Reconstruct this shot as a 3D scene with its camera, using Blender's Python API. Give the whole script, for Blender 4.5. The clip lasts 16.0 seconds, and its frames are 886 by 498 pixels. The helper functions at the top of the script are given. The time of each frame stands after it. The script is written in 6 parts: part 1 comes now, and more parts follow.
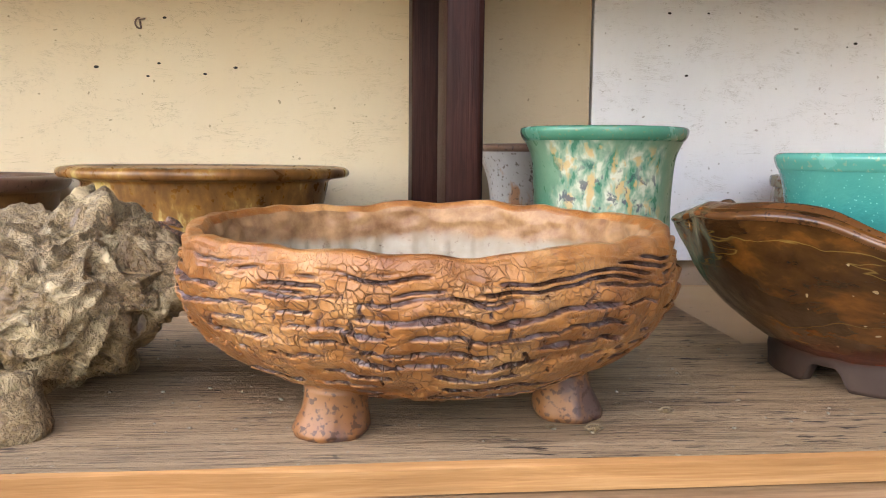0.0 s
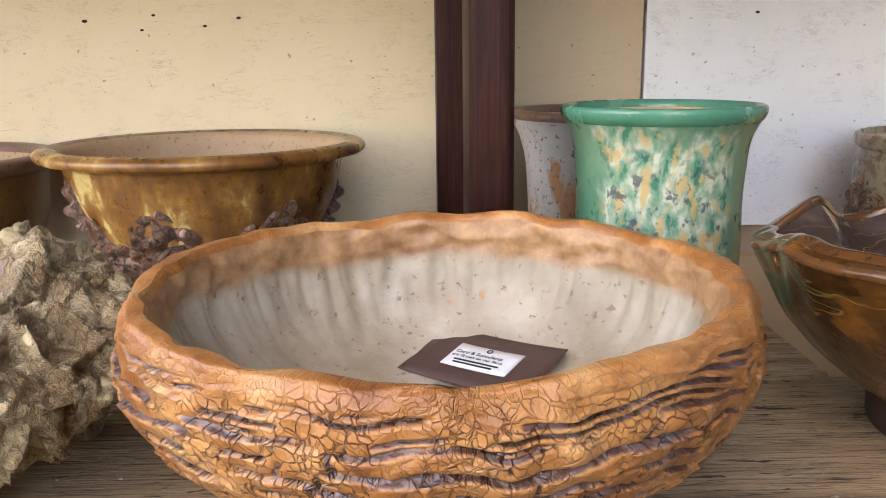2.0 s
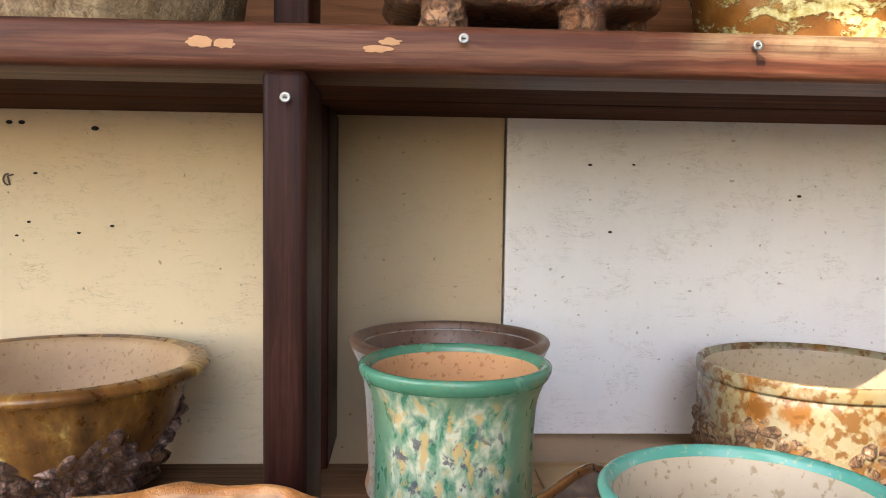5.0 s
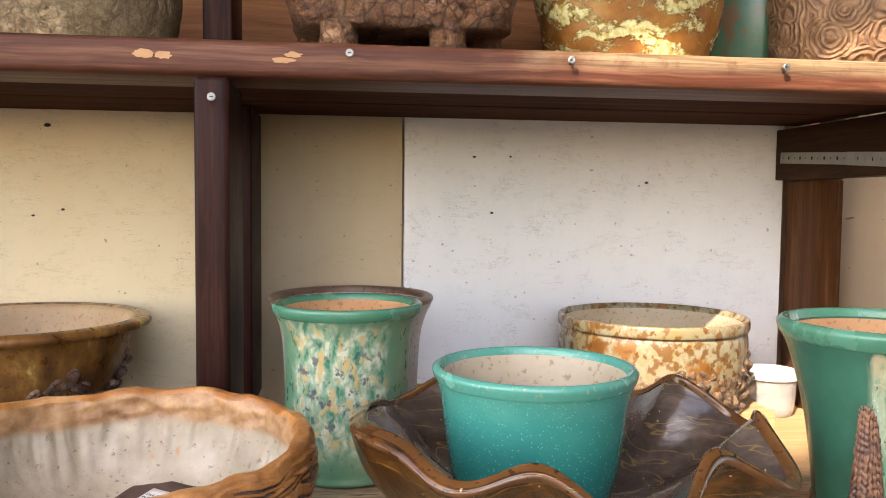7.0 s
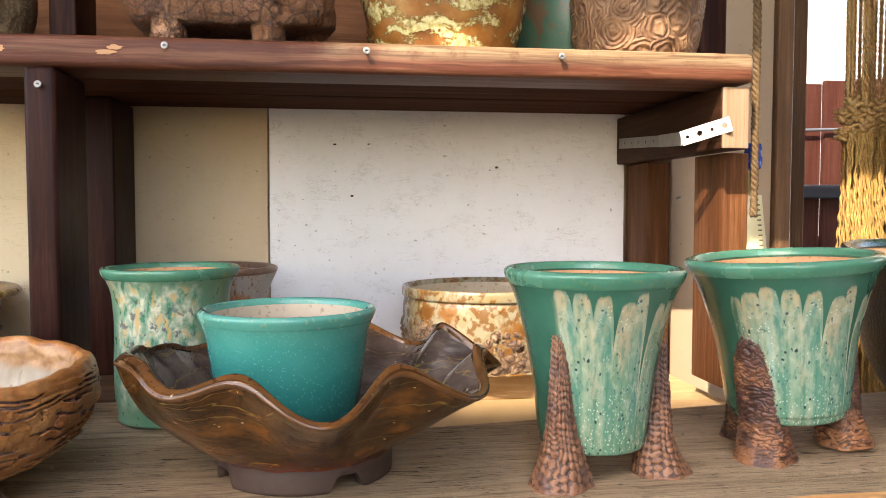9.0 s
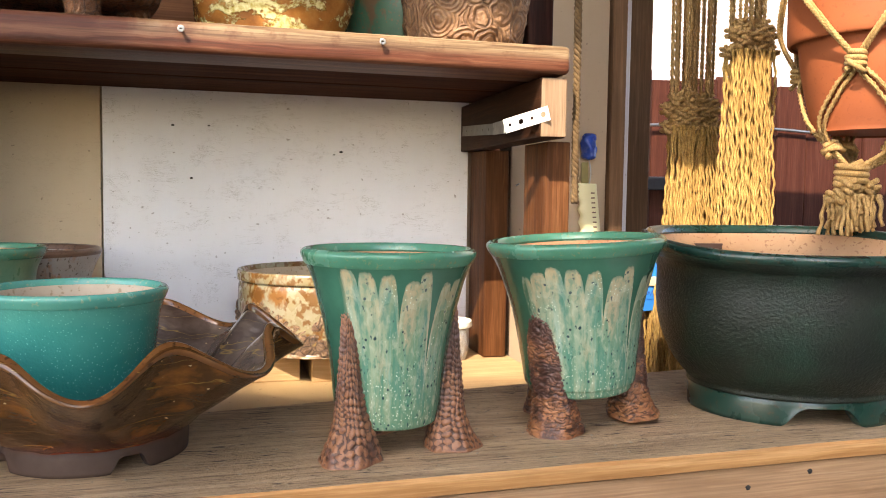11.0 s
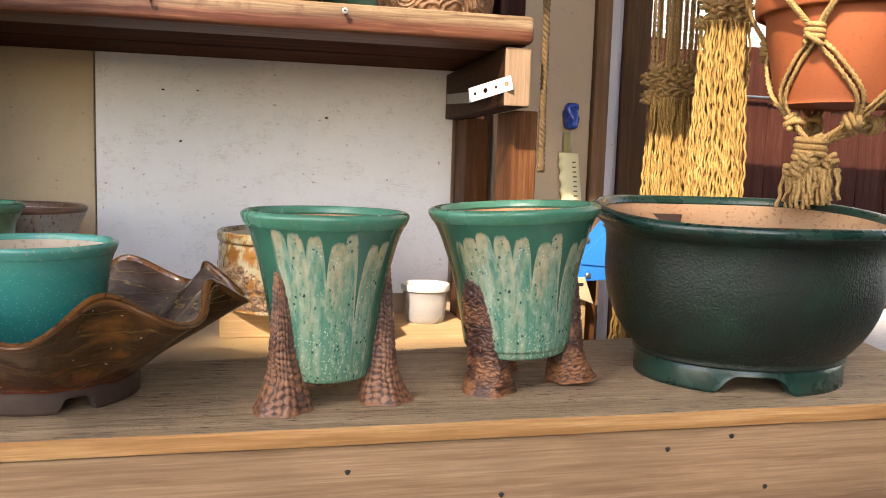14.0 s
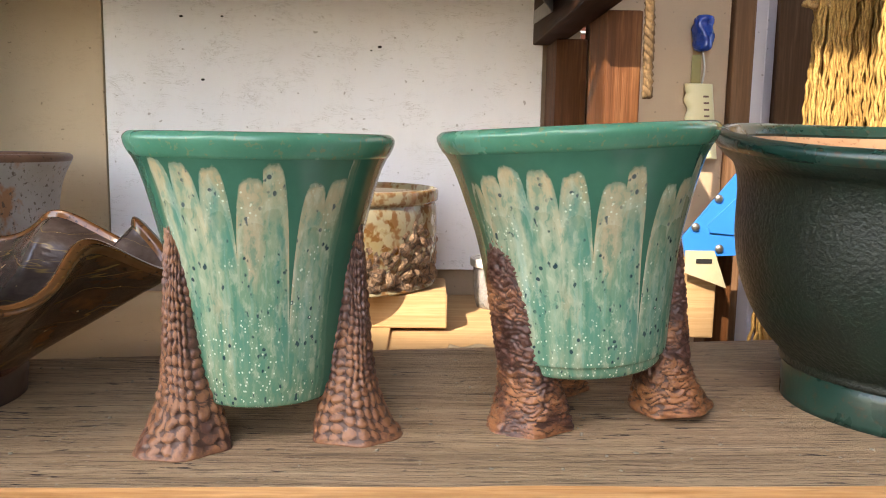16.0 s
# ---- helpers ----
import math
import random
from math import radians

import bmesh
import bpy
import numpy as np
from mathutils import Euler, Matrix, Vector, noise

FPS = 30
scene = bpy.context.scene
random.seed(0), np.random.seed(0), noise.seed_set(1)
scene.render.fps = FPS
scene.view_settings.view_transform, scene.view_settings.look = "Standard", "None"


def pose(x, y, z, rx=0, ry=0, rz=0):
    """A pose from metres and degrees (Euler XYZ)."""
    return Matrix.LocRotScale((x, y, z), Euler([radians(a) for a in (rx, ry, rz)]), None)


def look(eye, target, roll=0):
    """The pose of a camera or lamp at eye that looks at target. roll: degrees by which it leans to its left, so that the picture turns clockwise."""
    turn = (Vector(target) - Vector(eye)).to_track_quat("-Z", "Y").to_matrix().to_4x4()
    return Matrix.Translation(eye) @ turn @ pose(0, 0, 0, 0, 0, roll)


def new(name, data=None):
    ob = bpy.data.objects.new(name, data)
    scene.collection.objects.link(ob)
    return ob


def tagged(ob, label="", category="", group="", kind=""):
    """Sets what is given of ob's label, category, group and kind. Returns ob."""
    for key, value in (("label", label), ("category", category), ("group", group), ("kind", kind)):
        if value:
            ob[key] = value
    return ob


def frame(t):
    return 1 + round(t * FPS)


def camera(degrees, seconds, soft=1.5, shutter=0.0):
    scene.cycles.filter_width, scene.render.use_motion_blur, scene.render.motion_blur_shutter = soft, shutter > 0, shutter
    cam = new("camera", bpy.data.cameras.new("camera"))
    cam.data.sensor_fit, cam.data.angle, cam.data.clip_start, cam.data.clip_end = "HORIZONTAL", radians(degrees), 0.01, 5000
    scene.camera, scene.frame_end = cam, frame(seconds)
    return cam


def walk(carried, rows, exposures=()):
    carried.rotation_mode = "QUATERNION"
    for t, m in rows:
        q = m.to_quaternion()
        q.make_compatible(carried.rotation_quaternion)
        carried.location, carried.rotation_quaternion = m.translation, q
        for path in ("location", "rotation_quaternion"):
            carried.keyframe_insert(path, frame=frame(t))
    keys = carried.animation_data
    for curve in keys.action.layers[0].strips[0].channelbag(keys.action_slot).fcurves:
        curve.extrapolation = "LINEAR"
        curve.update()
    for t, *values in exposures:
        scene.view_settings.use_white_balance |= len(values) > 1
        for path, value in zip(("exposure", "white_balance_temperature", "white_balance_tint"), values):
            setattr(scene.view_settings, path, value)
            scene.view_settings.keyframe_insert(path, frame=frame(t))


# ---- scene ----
# ================= camera =================
cam = camera(57.9, 16.0, 1.0)
METRES, EYE, TILT, LEAN, TURN = 1.5, 0.152, -0.161, 2.0, -4.606
ROWS = [
    (0.0, 0.0, 0.0, 0.0, 0.3, -6.56, -2.58),
    (0.5, -0.0092, 0.0013, 0.0002, 0.38, -6.95, -2.34),
    (1.0, -0.0086, 0.0188, 0.0127, 0.96, -8.05, -2.05),
    (1.5, 0.0002, 0.0506, 0.0332, 2.06, -10.2, -1.71),
    (2.0, 0.0085, 0.0818, 0.0401, 3.38, -13.08, -1.33),
    (2.5, 0.0088, 0.1068, 0.0432, 4.55, -15.76, -0.95),
    (3.0, 0.0089, 0.1245, 0.0492, 5.25, -17.8, -0.62),
    (3.5, 0.0152, 0.1207, 0.0636, 5.62, -17.29, -0.41),
    (4.0, 0.0443, 0.1106, 0.09, 4.93, -10.98, -1.35),
    (4.5, 0.0744, 0.0963, 0.1064, 3.23, -6.07, -2.37),
    (5.0, 0.0995, 0.0811, 0.1101, 1.86, -3.83, -2.82),
    (7.5, 0.1567, -0.0769, 0.0832, -2.9, -3.07, -2.32),
    (8.0, 0.1928, -0.0981, 0.0757, -2.99, -2.94, -2.18),
    (8.5, 0.2345, -0.1172, 0.073, -3.01, -2.76, -2.02),
    (9.0, 0.2687, -0.1281, 0.072, -3.45, -2.67, -2.01),
    (9.5, 0.2893, -0.134, 0.0709, -4.44, -2.6, -2.06),
    (10.0, 0.3071, -0.1417, 0.0713, -6.07, -2.66, -2.27),
    (12.5, 0.3504, -0.1482, 0.0661, -14.39, -4.18, -3.18),
    (13.0, 0.3502, -0.1773, 0.0697, -13.12, -4.5, -3.29),
    (13.5, 0.3661, -0.2049, 0.0771, -10.44, -4.93, -3.47),
    (14.0, 0.4013, -0.1779, 0.0731, -7.28, -5.65, -3.75),
    (14.5, 0.462, -0.1222, 0.0652, -1.66, -6.33, -3.59),
    (15.0, 0.4843, -0.0531, 0.0527, 2.22, -6.92, -3.33),
    (15.5, 0.4865, -0.0018, 0.0461, 3.01, -7.52, -3.21),
    (16.0, 0.4902, 0.0258, 0.0419, 3.39, -7.72, -3.03),
]
walk(cam, [(t, pose(0, 0, EYE, TILT, LEAN, TURN) @ pose(METRES * x, METRES * y, METRES * z, 90 + pitch, roll, yaw)) for t, x, y, z, yaw, pitch, roll in ROWS],
     exposures=[(0.0, 2.94, 7350, 16), (3.0, 2.84, 7350, 16), (5.0, 2.90, 7600, 16), (9.0, 2.92, 7600, 16), (13.5, 2.54, 7600, 16), (15.0, 2.86, 7600, 16), (16.0, 2.86, 7600, 16)])

# ================= light =================
SUN_FROM = Vector((-0.099, -0.151, 0.155)).normalized()
world = bpy.data.worlds.new("sky")
world.use_nodes = True
scene.world = world
wn = world.node_tree.nodes
sky = wn.new("ShaderNodeTexSky")
sky.sky_type, sky.sun_disc = "NISHITA", False
sky.sun_elevation = math.asin(SUN_FROM.z)
sky.sun_rotation = math.atan2(SUN_FROM.x, SUN_FROM.y)
world.node_tree.links.new(sky.outputs[0], wn["Background"].inputs[0])
wn["Background"].inputs[1].default_value = 0.15
sun_data = bpy.data.lights.new("sun", "SUN")
sun_data.energy, sun_data.angle, sun_data.color = 1.7, radians(0.5), (1.0, 0.94, 0.84)
sun = new("sun", sun_data)
sun.matrix_world = look(SUN_FROM * 20, (0, 0, 0))


# ================= materials =================
class Mat:
    """A node material with short helpers; coordinates are the object's own, in metres."""

    def __init__(self, name, rough=0.6, metal=0.0, spec=0.5):
        self.m = bpy.data.materials.new(name)
        self.m.use_nodes = True
        self.t = self.m.node_tree
        self.b = self.t.nodes["Principled BSDF"]
        self.b.inputs["Roughness"].default_value = rough
        self.b.inputs["Metallic"].default_value = metal
        self.b.inputs["Specular IOR Level"].default_value = spec
        self.co = self.t.nodes.new("ShaderNodeTexCoord").outputs["Object"]

    def n(self, kind, **sets):
        node = self.t.nodes.new("ShaderNode" + kind)
        for k, v in sets.items():
            node.inputs[k].default_value = v
        return node

    def link(self, a, b):
        self.t.links.new(a, b)

    def scaled(self, s, shift=(0, 0, 0), rot=(0, 0, 0), src=None):
        mp = self.n("Mapping", Scale=s, Location=shift, Rotation=rot)
        self.link(src or self.co, mp.inputs[0])
        return mp.outputs[0]

    def noise(self, scale, detail=4.0, rough=0.55, vec=None, dist=0.0):
        x = self.n("TexNoise", Scale=scale, Detail=detail, Roughness=rough, Distortion=dist)
        self.link(vec or self.co, x.inputs["Vector"])
        return x.outputs["Fac"]

    def warp(self, vec, scale, amount):
        x = self.n("TexNoise", Scale=scale, Detail=3.0)
        self.link(vec, x.inputs["Vector"])
        m = self.n("VectorMath")
        m.operation = "MULTIPLY_ADD"
        m.inputs[1].default_value = (amount,) * 3
        self.link(x.outputs["Color"], m.inputs[0])
        self.link(vec, m.inputs[2])
        return m.outputs[0]

    def vor(self, scale, vec=None, feature="DISTANCE_TO_EDGE", rnd=1.0, out="Distance"):
        x = self.n("TexVoronoi", Scale=scale, Randomness=rnd)
        x.feature = feature
        self.link(vec or self.co, x.inputs["Vector"])
        return x.outputs[out]

    def tongues(self, w, out="Distance"):
        """Uneven cells along one line: the distance from each cell's middle, or its own random value."""
        x = self.n("TexVoronoi", Scale=1.0, Randomness=0.75)
        x.voronoi_dimensions = "1D"
        self.link(w, x.inputs["W"])
        return x.outputs[out]

    def ramp(self, fac, *stops):
        r = self.n("ValToRGB").color_ramp
        node = self.t.nodes[-1]
        while len(r.elements) < len(stops):
            r.elements.new(0.5)
        for e, (p, c) in zip(r.elements, stops):
            e.position, e.color = p, (*(c if isinstance(c, tuple) else (c, c, c)), 1)
        self.link(fac, node.inputs[0])
        return node.outputs[0]

    def mix(self, fac, a, b, mode="MIX"):
        x = self.t.nodes.new("ShaderNodeMix")
        x.data_type, x.blend_type = "RGBA", mode
        for sock, v in ((x.inputs[0], fac), (x.inputs[6], a), (x.inputs[7], b)):
            if isinstance(v, (int, float)):
                sock.default_value = v
            elif isinstance(v, tuple):
                sock.default_value = (*v, 1)
            else:
                self.link(v, sock)
        return x.outputs[2]

    def math(self, op, a, b=0.0, clamp=False):
        x = self.t.nodes.new("ShaderNodeMath")
        x.operation, x.use_clamp = op, clamp
        for sock, v in ((x.inputs[0], a), (x.inputs[1], b)):
            if isinstance(v, (int, float)):
                sock.default_value = v
            else:
                self.link(v, sock)
        return x.outputs[0]

    def axis(self, which, src=None):
        x = self.n("SeparateXYZ")
        self.link(src or self.co, x.inputs[0])
        return x.outputs[which]

    def around(self, radius):
        """Unrolled coordinates of a turned pot: arc length, height, 0."""
        s = self.n("SeparateXYZ")
        self.link(self.co, s.inputs[0])
        a = self.math("MULTIPLY", self.math("ARCTAN2", s.outputs[0], self.math("MULTIPLY", s.outputs[1], -1.0)), radius)
        c = self.n("CombineXYZ")
        self.link(a, c.inputs[0])
        self.link(s.outputs[2], c.inputs[1])
        return c.outputs[0]

    def color(self, c):
        if isinstance(c, tuple):
            self.b.inputs["Base Color"].default_value = (*c, 1)
        else:
            self.link(c, self.b.inputs["Base Color"])
        return self

    def rough(self, fac, lo, hi):
        self.link(self.ramp(fac, (0.2, lo), (0.8, hi)), self.b.inputs["Roughness"])
        return self

    def bump(self, *layers):
        """Layers of (height, strength, distance in metres)."""
        last = None
        for h, s, d in layers:
            x = self.n("Bump", Strength=s, Distance=d)
            self.link(h, x.inputs["Height"])
            if last:
                self.link(last, x.inputs["Normal"])
            last = x.outputs["Normal"]
        self.link(last, self.b.inputs["Normal"])
        return self


def wood(name, dark, mid, light, axis=0, rough=0.65, scale=1.0, bump=0.5, knots=True, gap=None):
    """Sawn wood with grain along one axis, in object space."""
    m = Mat(name, rough, 0.0, 0.10)
    oi = m.t.nodes.new("ShaderNodeObjectInfo")
    sh = m.n("VectorMath")
    sh.operation = "MULTIPLY_ADD"
    m.link(oi.outputs["Random"], sh.inputs[0])
    sh.inputs[1].default_value = (3.1, 5.7, 2.3)
    m.link(m.co, sh.inputs[2])
    v = sh.outputs[0]
    s = [70 * scale] * 3
    s[axis] = 2.2 * scale
    s2 = [420 * scale] * 3
    s2[axis] = 9 * scale
    warped = m.warp(v, 7, 0.02)
    g = m.noise(1.0, 6, 0.6, m.scaled(tuple(s), src=warped), 0.6)
    f = m.noise(1.0, 3, 0.6, m.scaled(tuple(s2), src=v))
    blot = m.noise(9, 4, 0.6, v)
    c = m.ramp(g, (0.25, dark), (0.5, mid), (0.75, light))
    c = m.mix(m.ramp(f, (0.35, 0.0), (0.62, 0.55)), c, dark, "MIX")
    c = m.mix(m.ramp(blot, (0.35, 0.45), (0.7, 0.0)), c, tuple(0.55 * x for x in mid))
    m.color(c)
    m.rough(blot, rough - 0.08, rough + 0.12)
    m.bump((g, bump * 0.5, 0.002), (f, bump, 0.0012))
    return m.m


def weathered():
    """Grey worn board: ridged grain, dust, dark cracks, bare orange wood where it is chipped."""
    m = Mat("weathered_board", 0.8)
    v = m.warp(m.co, 5, 0.03)
    g = m.noise(1.0, 6, 0.65, m.scaled((2.0, 85, 85), src=v), 0.8)
    f = m.noise(1.0, 4, 0.7, m.scaled((20, 640, 640)))
    big = m.noise(6, 5, 0.6)
    c = m.ramp(g, (0.30, (0.23, 0.145, 0.078)), (0.46, (0.42, 0.275, 0.152)), (0.70, (0.60, 0.43, 0.26)))
    c = m.mix(m.ramp(big, (0.35, 0.0), (0.7, 0.6)), c, (0.43, 0.30, 0.16))
    c = m.mix(m.ramp(f, (0.53, 0.0), (0.60, 0.72)), c, (0.055, 0.035, 0.022))
    ring = m.noise(1.0, 3, 0.5, m.scaled((1.1, 38, 38), src=v), 1.5)
    c = m.mix(m.ramp(ring, (0.38, 0.28), (0.46, 0.0)), c, (0.14, 0.082, 0.042))
    nick = m.noise(1.0, 3, 0.6, m.scaled((38, 300, 300), src=v, shift=(3, 1, 2)))
    nickm = m.math("MULTIPLY", m.ramp(nick, (0.60, 0.0), (0.64, 1.0)), m.ramp(m.noise(11, 3, 0.6), (0.46, 0.0), (0.56, 1.0)))
    c = m.mix(nickm, c, (0.05, 0.028, 0.015))
    dust = m.noise(260, 2, 0.5)
    c = m.mix(m.ramp(dust, (0.66, 0.0), (0.72, 0.75)), c, (0.46, 0.38, 0.26))
    spots = m.noise(75, 2, 0.5)
    c = m.mix(m.ramp(spots, (0.24, 0.7), (0.3, 0.0)), c, (0.05, 0.04, 0.03))
    m.color(c)
    m.rough(big, 0.62, 0.92)
    m.bump((g, 0.8, 0.005), (f, 1.0, 0.003), (m.math("SUBTRACT", 1.0, nickm), 0.8, 0.0015), (dust, 0.3, 0.0008))
    return m.m


def paint_board(name, base, tone, dirt, scratch=0.5, streak=(40, 4, 4)):
    m = Mat(name, 0.55)
    big = m.noise(4, 5, 0.6)
    fine = m.noise(1.0, 3, 0.6, m.scaled(streak))
    c = m.mix(m.ramp(big, (0.35, 0.0), (0.7, 0.8)), base, tone)
    c = m.mix(m.ramp(fine, (0.4, 0.0), (0.75, 0.25)), c, tone)
    # scratches: thin level lines of a warped noise, broken up
    w = m.noise(9, 6, 0.75, m.scaled((1, 1, 4.2)), 1.6)
    line = m.ramp(w, (0.490, 0.0), (0.497, 1.0), (0.502, 1.0), (0.508, 0.0))
    broken = m.ramp(m.noise(26, 5, 0.7), (0.46, 0.0), (0.58, 1.0))
    w2 = m.noise(24, 6, 0.75, m.scaled((1, 1, 2.6), shift=(3, 3, 3)), 1.2)
    line2 = m.ramp(w2, (0.490, 0.0), (0.497, 1.0), (0.503, 1.0), (0.510, 0.0))
    fresh = m.ramp(m.noise(9, 4, 0.65, m.scaled((1, 1, 1), shift=(5, 2, 1))), (0.50, 0.0), (0.60, 1.0))
    sc = m.math("MAXIMUM", m.math("MULTIPLY", line, broken), m.math("MULTIPLY", m.math("MULTIPLY", line2, broken), fresh))
    c = m.mix(m.math("MULTIPLY", sc, scratch), c, dirt)
    speck = m.noise(120, 1, 0.5)
    c = m.mix(m.ramp(speck, (0.73, 0.0), (0.77, 0.7)), c, dirt)
    m.color(c)
    m.rough(big, 0.45, 0.7)
    m.bump((m.noise(220, 3, 0.6), 0.12, 0.0006), (w, 0.12, 0.002), (fine, 0.1, 0.001))
    return m.m


WEATHERED = weathered()
RAW_EDGE = wood("raw_board_edge", (0.26, 0.115, 0.038), (0.54, 0.285, 0.115), (0.70, 0.44, 0.21), 0, 0.7)
APRON = wood("apron_wood", (0.19, 0.105, 0.056), (0.40, 0.245, 0.138), (0.50, 0.34, 0.205), 0, 0.75)
RED_STAIN = wood("red_stained_wood", (0.020, 0.006, 0.0025), (0.075, 0.022, 0.009), (0.14, 0.050, 0.021), 0, 0.85, bump=0.3)
RED_POST = wood("red_stained_post", (0.011, 0.0036, 0.003), (0.033, 0.011, 0.008), (0.080, 0.029, 0.021), 2, 0.42, bump=0.35)
BROWN_POST = wood("brown_stained_post", (0.045, 0.016, 0.006), (0.12, 0.045, 0.017), (0.25, 0.115, 0.048), 2, 0.5)
BROWN_BEAM = wood("brown_stained_beam", (0.016, 0.006, 0.003), (0.045, 0.018, 0.008), (0.10, 0.044, 0.021), 1, 0.55)
END_GRAIN = wood("sunlit_end_grain", (0.20, 0.115, 0.065), (0.36, 0.24, 0.15), (0.46, 0.33, 0.22), 2, 0.75)
TRIM_WOOD = wood("brown_trim_wood", (0.10, 0.05, 0.025), (0.20, 0.11, 0.06), (0.28, 0.17, 0.10), 2, 0.6)
DARK_PLANK = wood("dark_worn_plank", (0.05, 0.026, 0.014), (0.13, 0.072, 0.04), (0.22, 0.135, 0.08), 0, 0.75)
LIGHT_WOOD = wood("pale_pine", (0.38, 0.22, 0.10), (0.55, 0.37, 0.19), (0.66, 0.48, 0.27), 0, 0.65)
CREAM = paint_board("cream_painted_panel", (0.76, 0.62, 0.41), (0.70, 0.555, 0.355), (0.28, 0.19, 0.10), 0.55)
# darker tan copy of the cream board, for the stretch beside the post
CREAM_DIM = paint_board("darker_tan_panel", (0.50, 0.385, 0.245), (0.46, 0.35, 0.22), (0.2, 0.14, 0.08), 0.3)
WHITE = paint_board("white_painted_panel", (0.83, 0.82, 0.82), (0.76, 0.74, 0.735), (0.34, 0.30, 0.26), 0.6)
TAN = paint_board("tan_painted_wall", (0.40, 0.29, 0.19), (0.36, 0.26, 0.17), (0.2, 0.14, 0.09), 0.15)
LAVENDER = paint_board("pale_painted_trim", (0.62, 0.60, 0.64), (0.56, 0.54, 0.58), (0.3, 0.28, 0.28), 0.1)
PLY = paint_board("tan_plywood", (0.44, 0.30, 0.14), (0.40, 0.27, 0.13), (0.2, 0.13, 0.06), 0.15)
MAROON = wood("maroon_fence_wood", (0.035, 0.011, 0.007), (0.080, 0.025, 0.016), (0.125, 0.048, 0.032), 2, 0.6)


def plain(name, col, rough=0.5, metal=0.0, grain=60.0, amount=0.25):
    m = Mat(name, rough, metal)
    f = m.noise(grain, 4, 0.6)
    m.color(m.mix(m.ramp(f, (0.3, 0.0), (0.75, amount)), col, tuple(0.5 * c for c in col)))
    m.rough(f, max(0.05, rough - 0.1), min(1, rough + 0.12))
    m.bump((m.noise(grain * 6, 2, 0.5), 0.15, 0.0005))
    return m.m


STEEL = plain("galvanised_steel", (0.36, 0.36, 0.34), 0.4, 0.9)
# paler copy of the steel for the strap's sunlit end
STRAP_LIT = plain("sunlit_zinc_strap", (0.80, 0.80, 0.72), 0.45, 0.2)
# near-black caps stand in for the unlit insides of holes and recesses
DARKHOLE = plain("dark_hole", (0.02, 0.018, 0.015), 0.9)


# ================= mesh helpers =================
def thing(name, at, label, category, group=""):
    e = new(name)
    e.empty_display_size = 0.05
    e.location = at
    return tagged(e, label, category, group)


def part(name, bm, material, parent=None, label="", smooth=True):
    me = bpy.data.meshes.new(name)
    bm.normal_update()
    bm.to_mesh(me)
    bm.free()
    for m in material if isinstance(material, (list, tuple)) else [material]:
        me.materials.append(m)
    if smooth:
        me.shade_smooth()
    ob = new(name, me)
    if parent:
        ob.parent = parent
    if label:
        ob["label"] = label
    return ob


def box(bm, lo, hi, bevel=0.0, seg=2, mat=0):
    lo, hi = Vector(lo), Vector(hi)
    g = bmesh.ops.create_cube(bm, size=1.0, matrix=Matrix.Translation((lo + hi) / 2) @ Matrix.Diagonal((*(hi - lo), 1)))
    faces = {f for v in g["verts"] for f in v.link_faces}
    for f in faces:
        f.material_index = mat
    if bevel:
        edges = list({e for v in g["verts"] for e in v.link_edges})
        bmesh.ops.bevel(bm, geom=edges, offset=bevel, segments=seg, profile=0.5, affect="EDGES")
    return bm


def new_box(lo, hi, bevel=0.0, seg=2):
    return box(bmesh.new(), lo, hi, bevel, seg)


def board(name, lo, hi, material, label, category="board", bevel=0.003, kind="", group=""):
    """A single sawn board as one mesh, with its origin at its middle."""
    lo, hi = Vector(lo), Vector(hi)
    mid = (lo + hi) / 2
    ob = part(name, new_box(lo - mid, hi - mid, bevel), material, smooth=False)
    ob.location = mid
    return tagged(ob, label, category, group, kind)


def lathe(profile, n=96, shape=None, close_bottom=True):
    """Turn a profile of (radius, height) round z. shape(a, i, r, z) gives x, y, z."""
    bm = bmesh.new()
    rings = []
    for i, (r, z) in enumerate(profile):
        ring = []
        for k in range(n):
            a = 2 * math.pi * k / n
            ring.append(bm.verts.new(shape(a, i, r, z) if shape else (r * math.cos(a), r * math.sin(a), z)))
        rings.append(ring)
    for a, b in zip(rings, rings[1:]):
        for k in range(n):
            bm.faces.new((a[k], a[(k + 1) % n], b[(k + 1) % n], b[k]))
    if close_bottom:
        bm.faces.new(rings[0][::-1])
        bm.faces.new(rings[-1])
    bmesh.ops.recalc_face_normals(bm, faces=bm.faces)
    return bm


def smooth_profile(points, per=6):
    """Catmull-Rom through the points."""
    out = []
    p = [points[0]] + list(points) + [points[-1]]
    for i in range(1, len(p) - 2):
        for k in range(per):
            t = k / per
            out.append(tuple(0.5 * (2 * p[i][j] + (p[i + 1][j] - p[i - 1][j]) * t + (2 * p[i - 1][j] - 5 * p[i][j] + 4 * p[i + 1][j] - p[i + 2][j]) * t * t
                                    + (3 * p[i][j] - p[i - 1][j] - 3 * p[i + 1][j] + p[i + 2][j]) * t ** 3) for j in (0, 1)))
    out.append(points[-1])
    return out


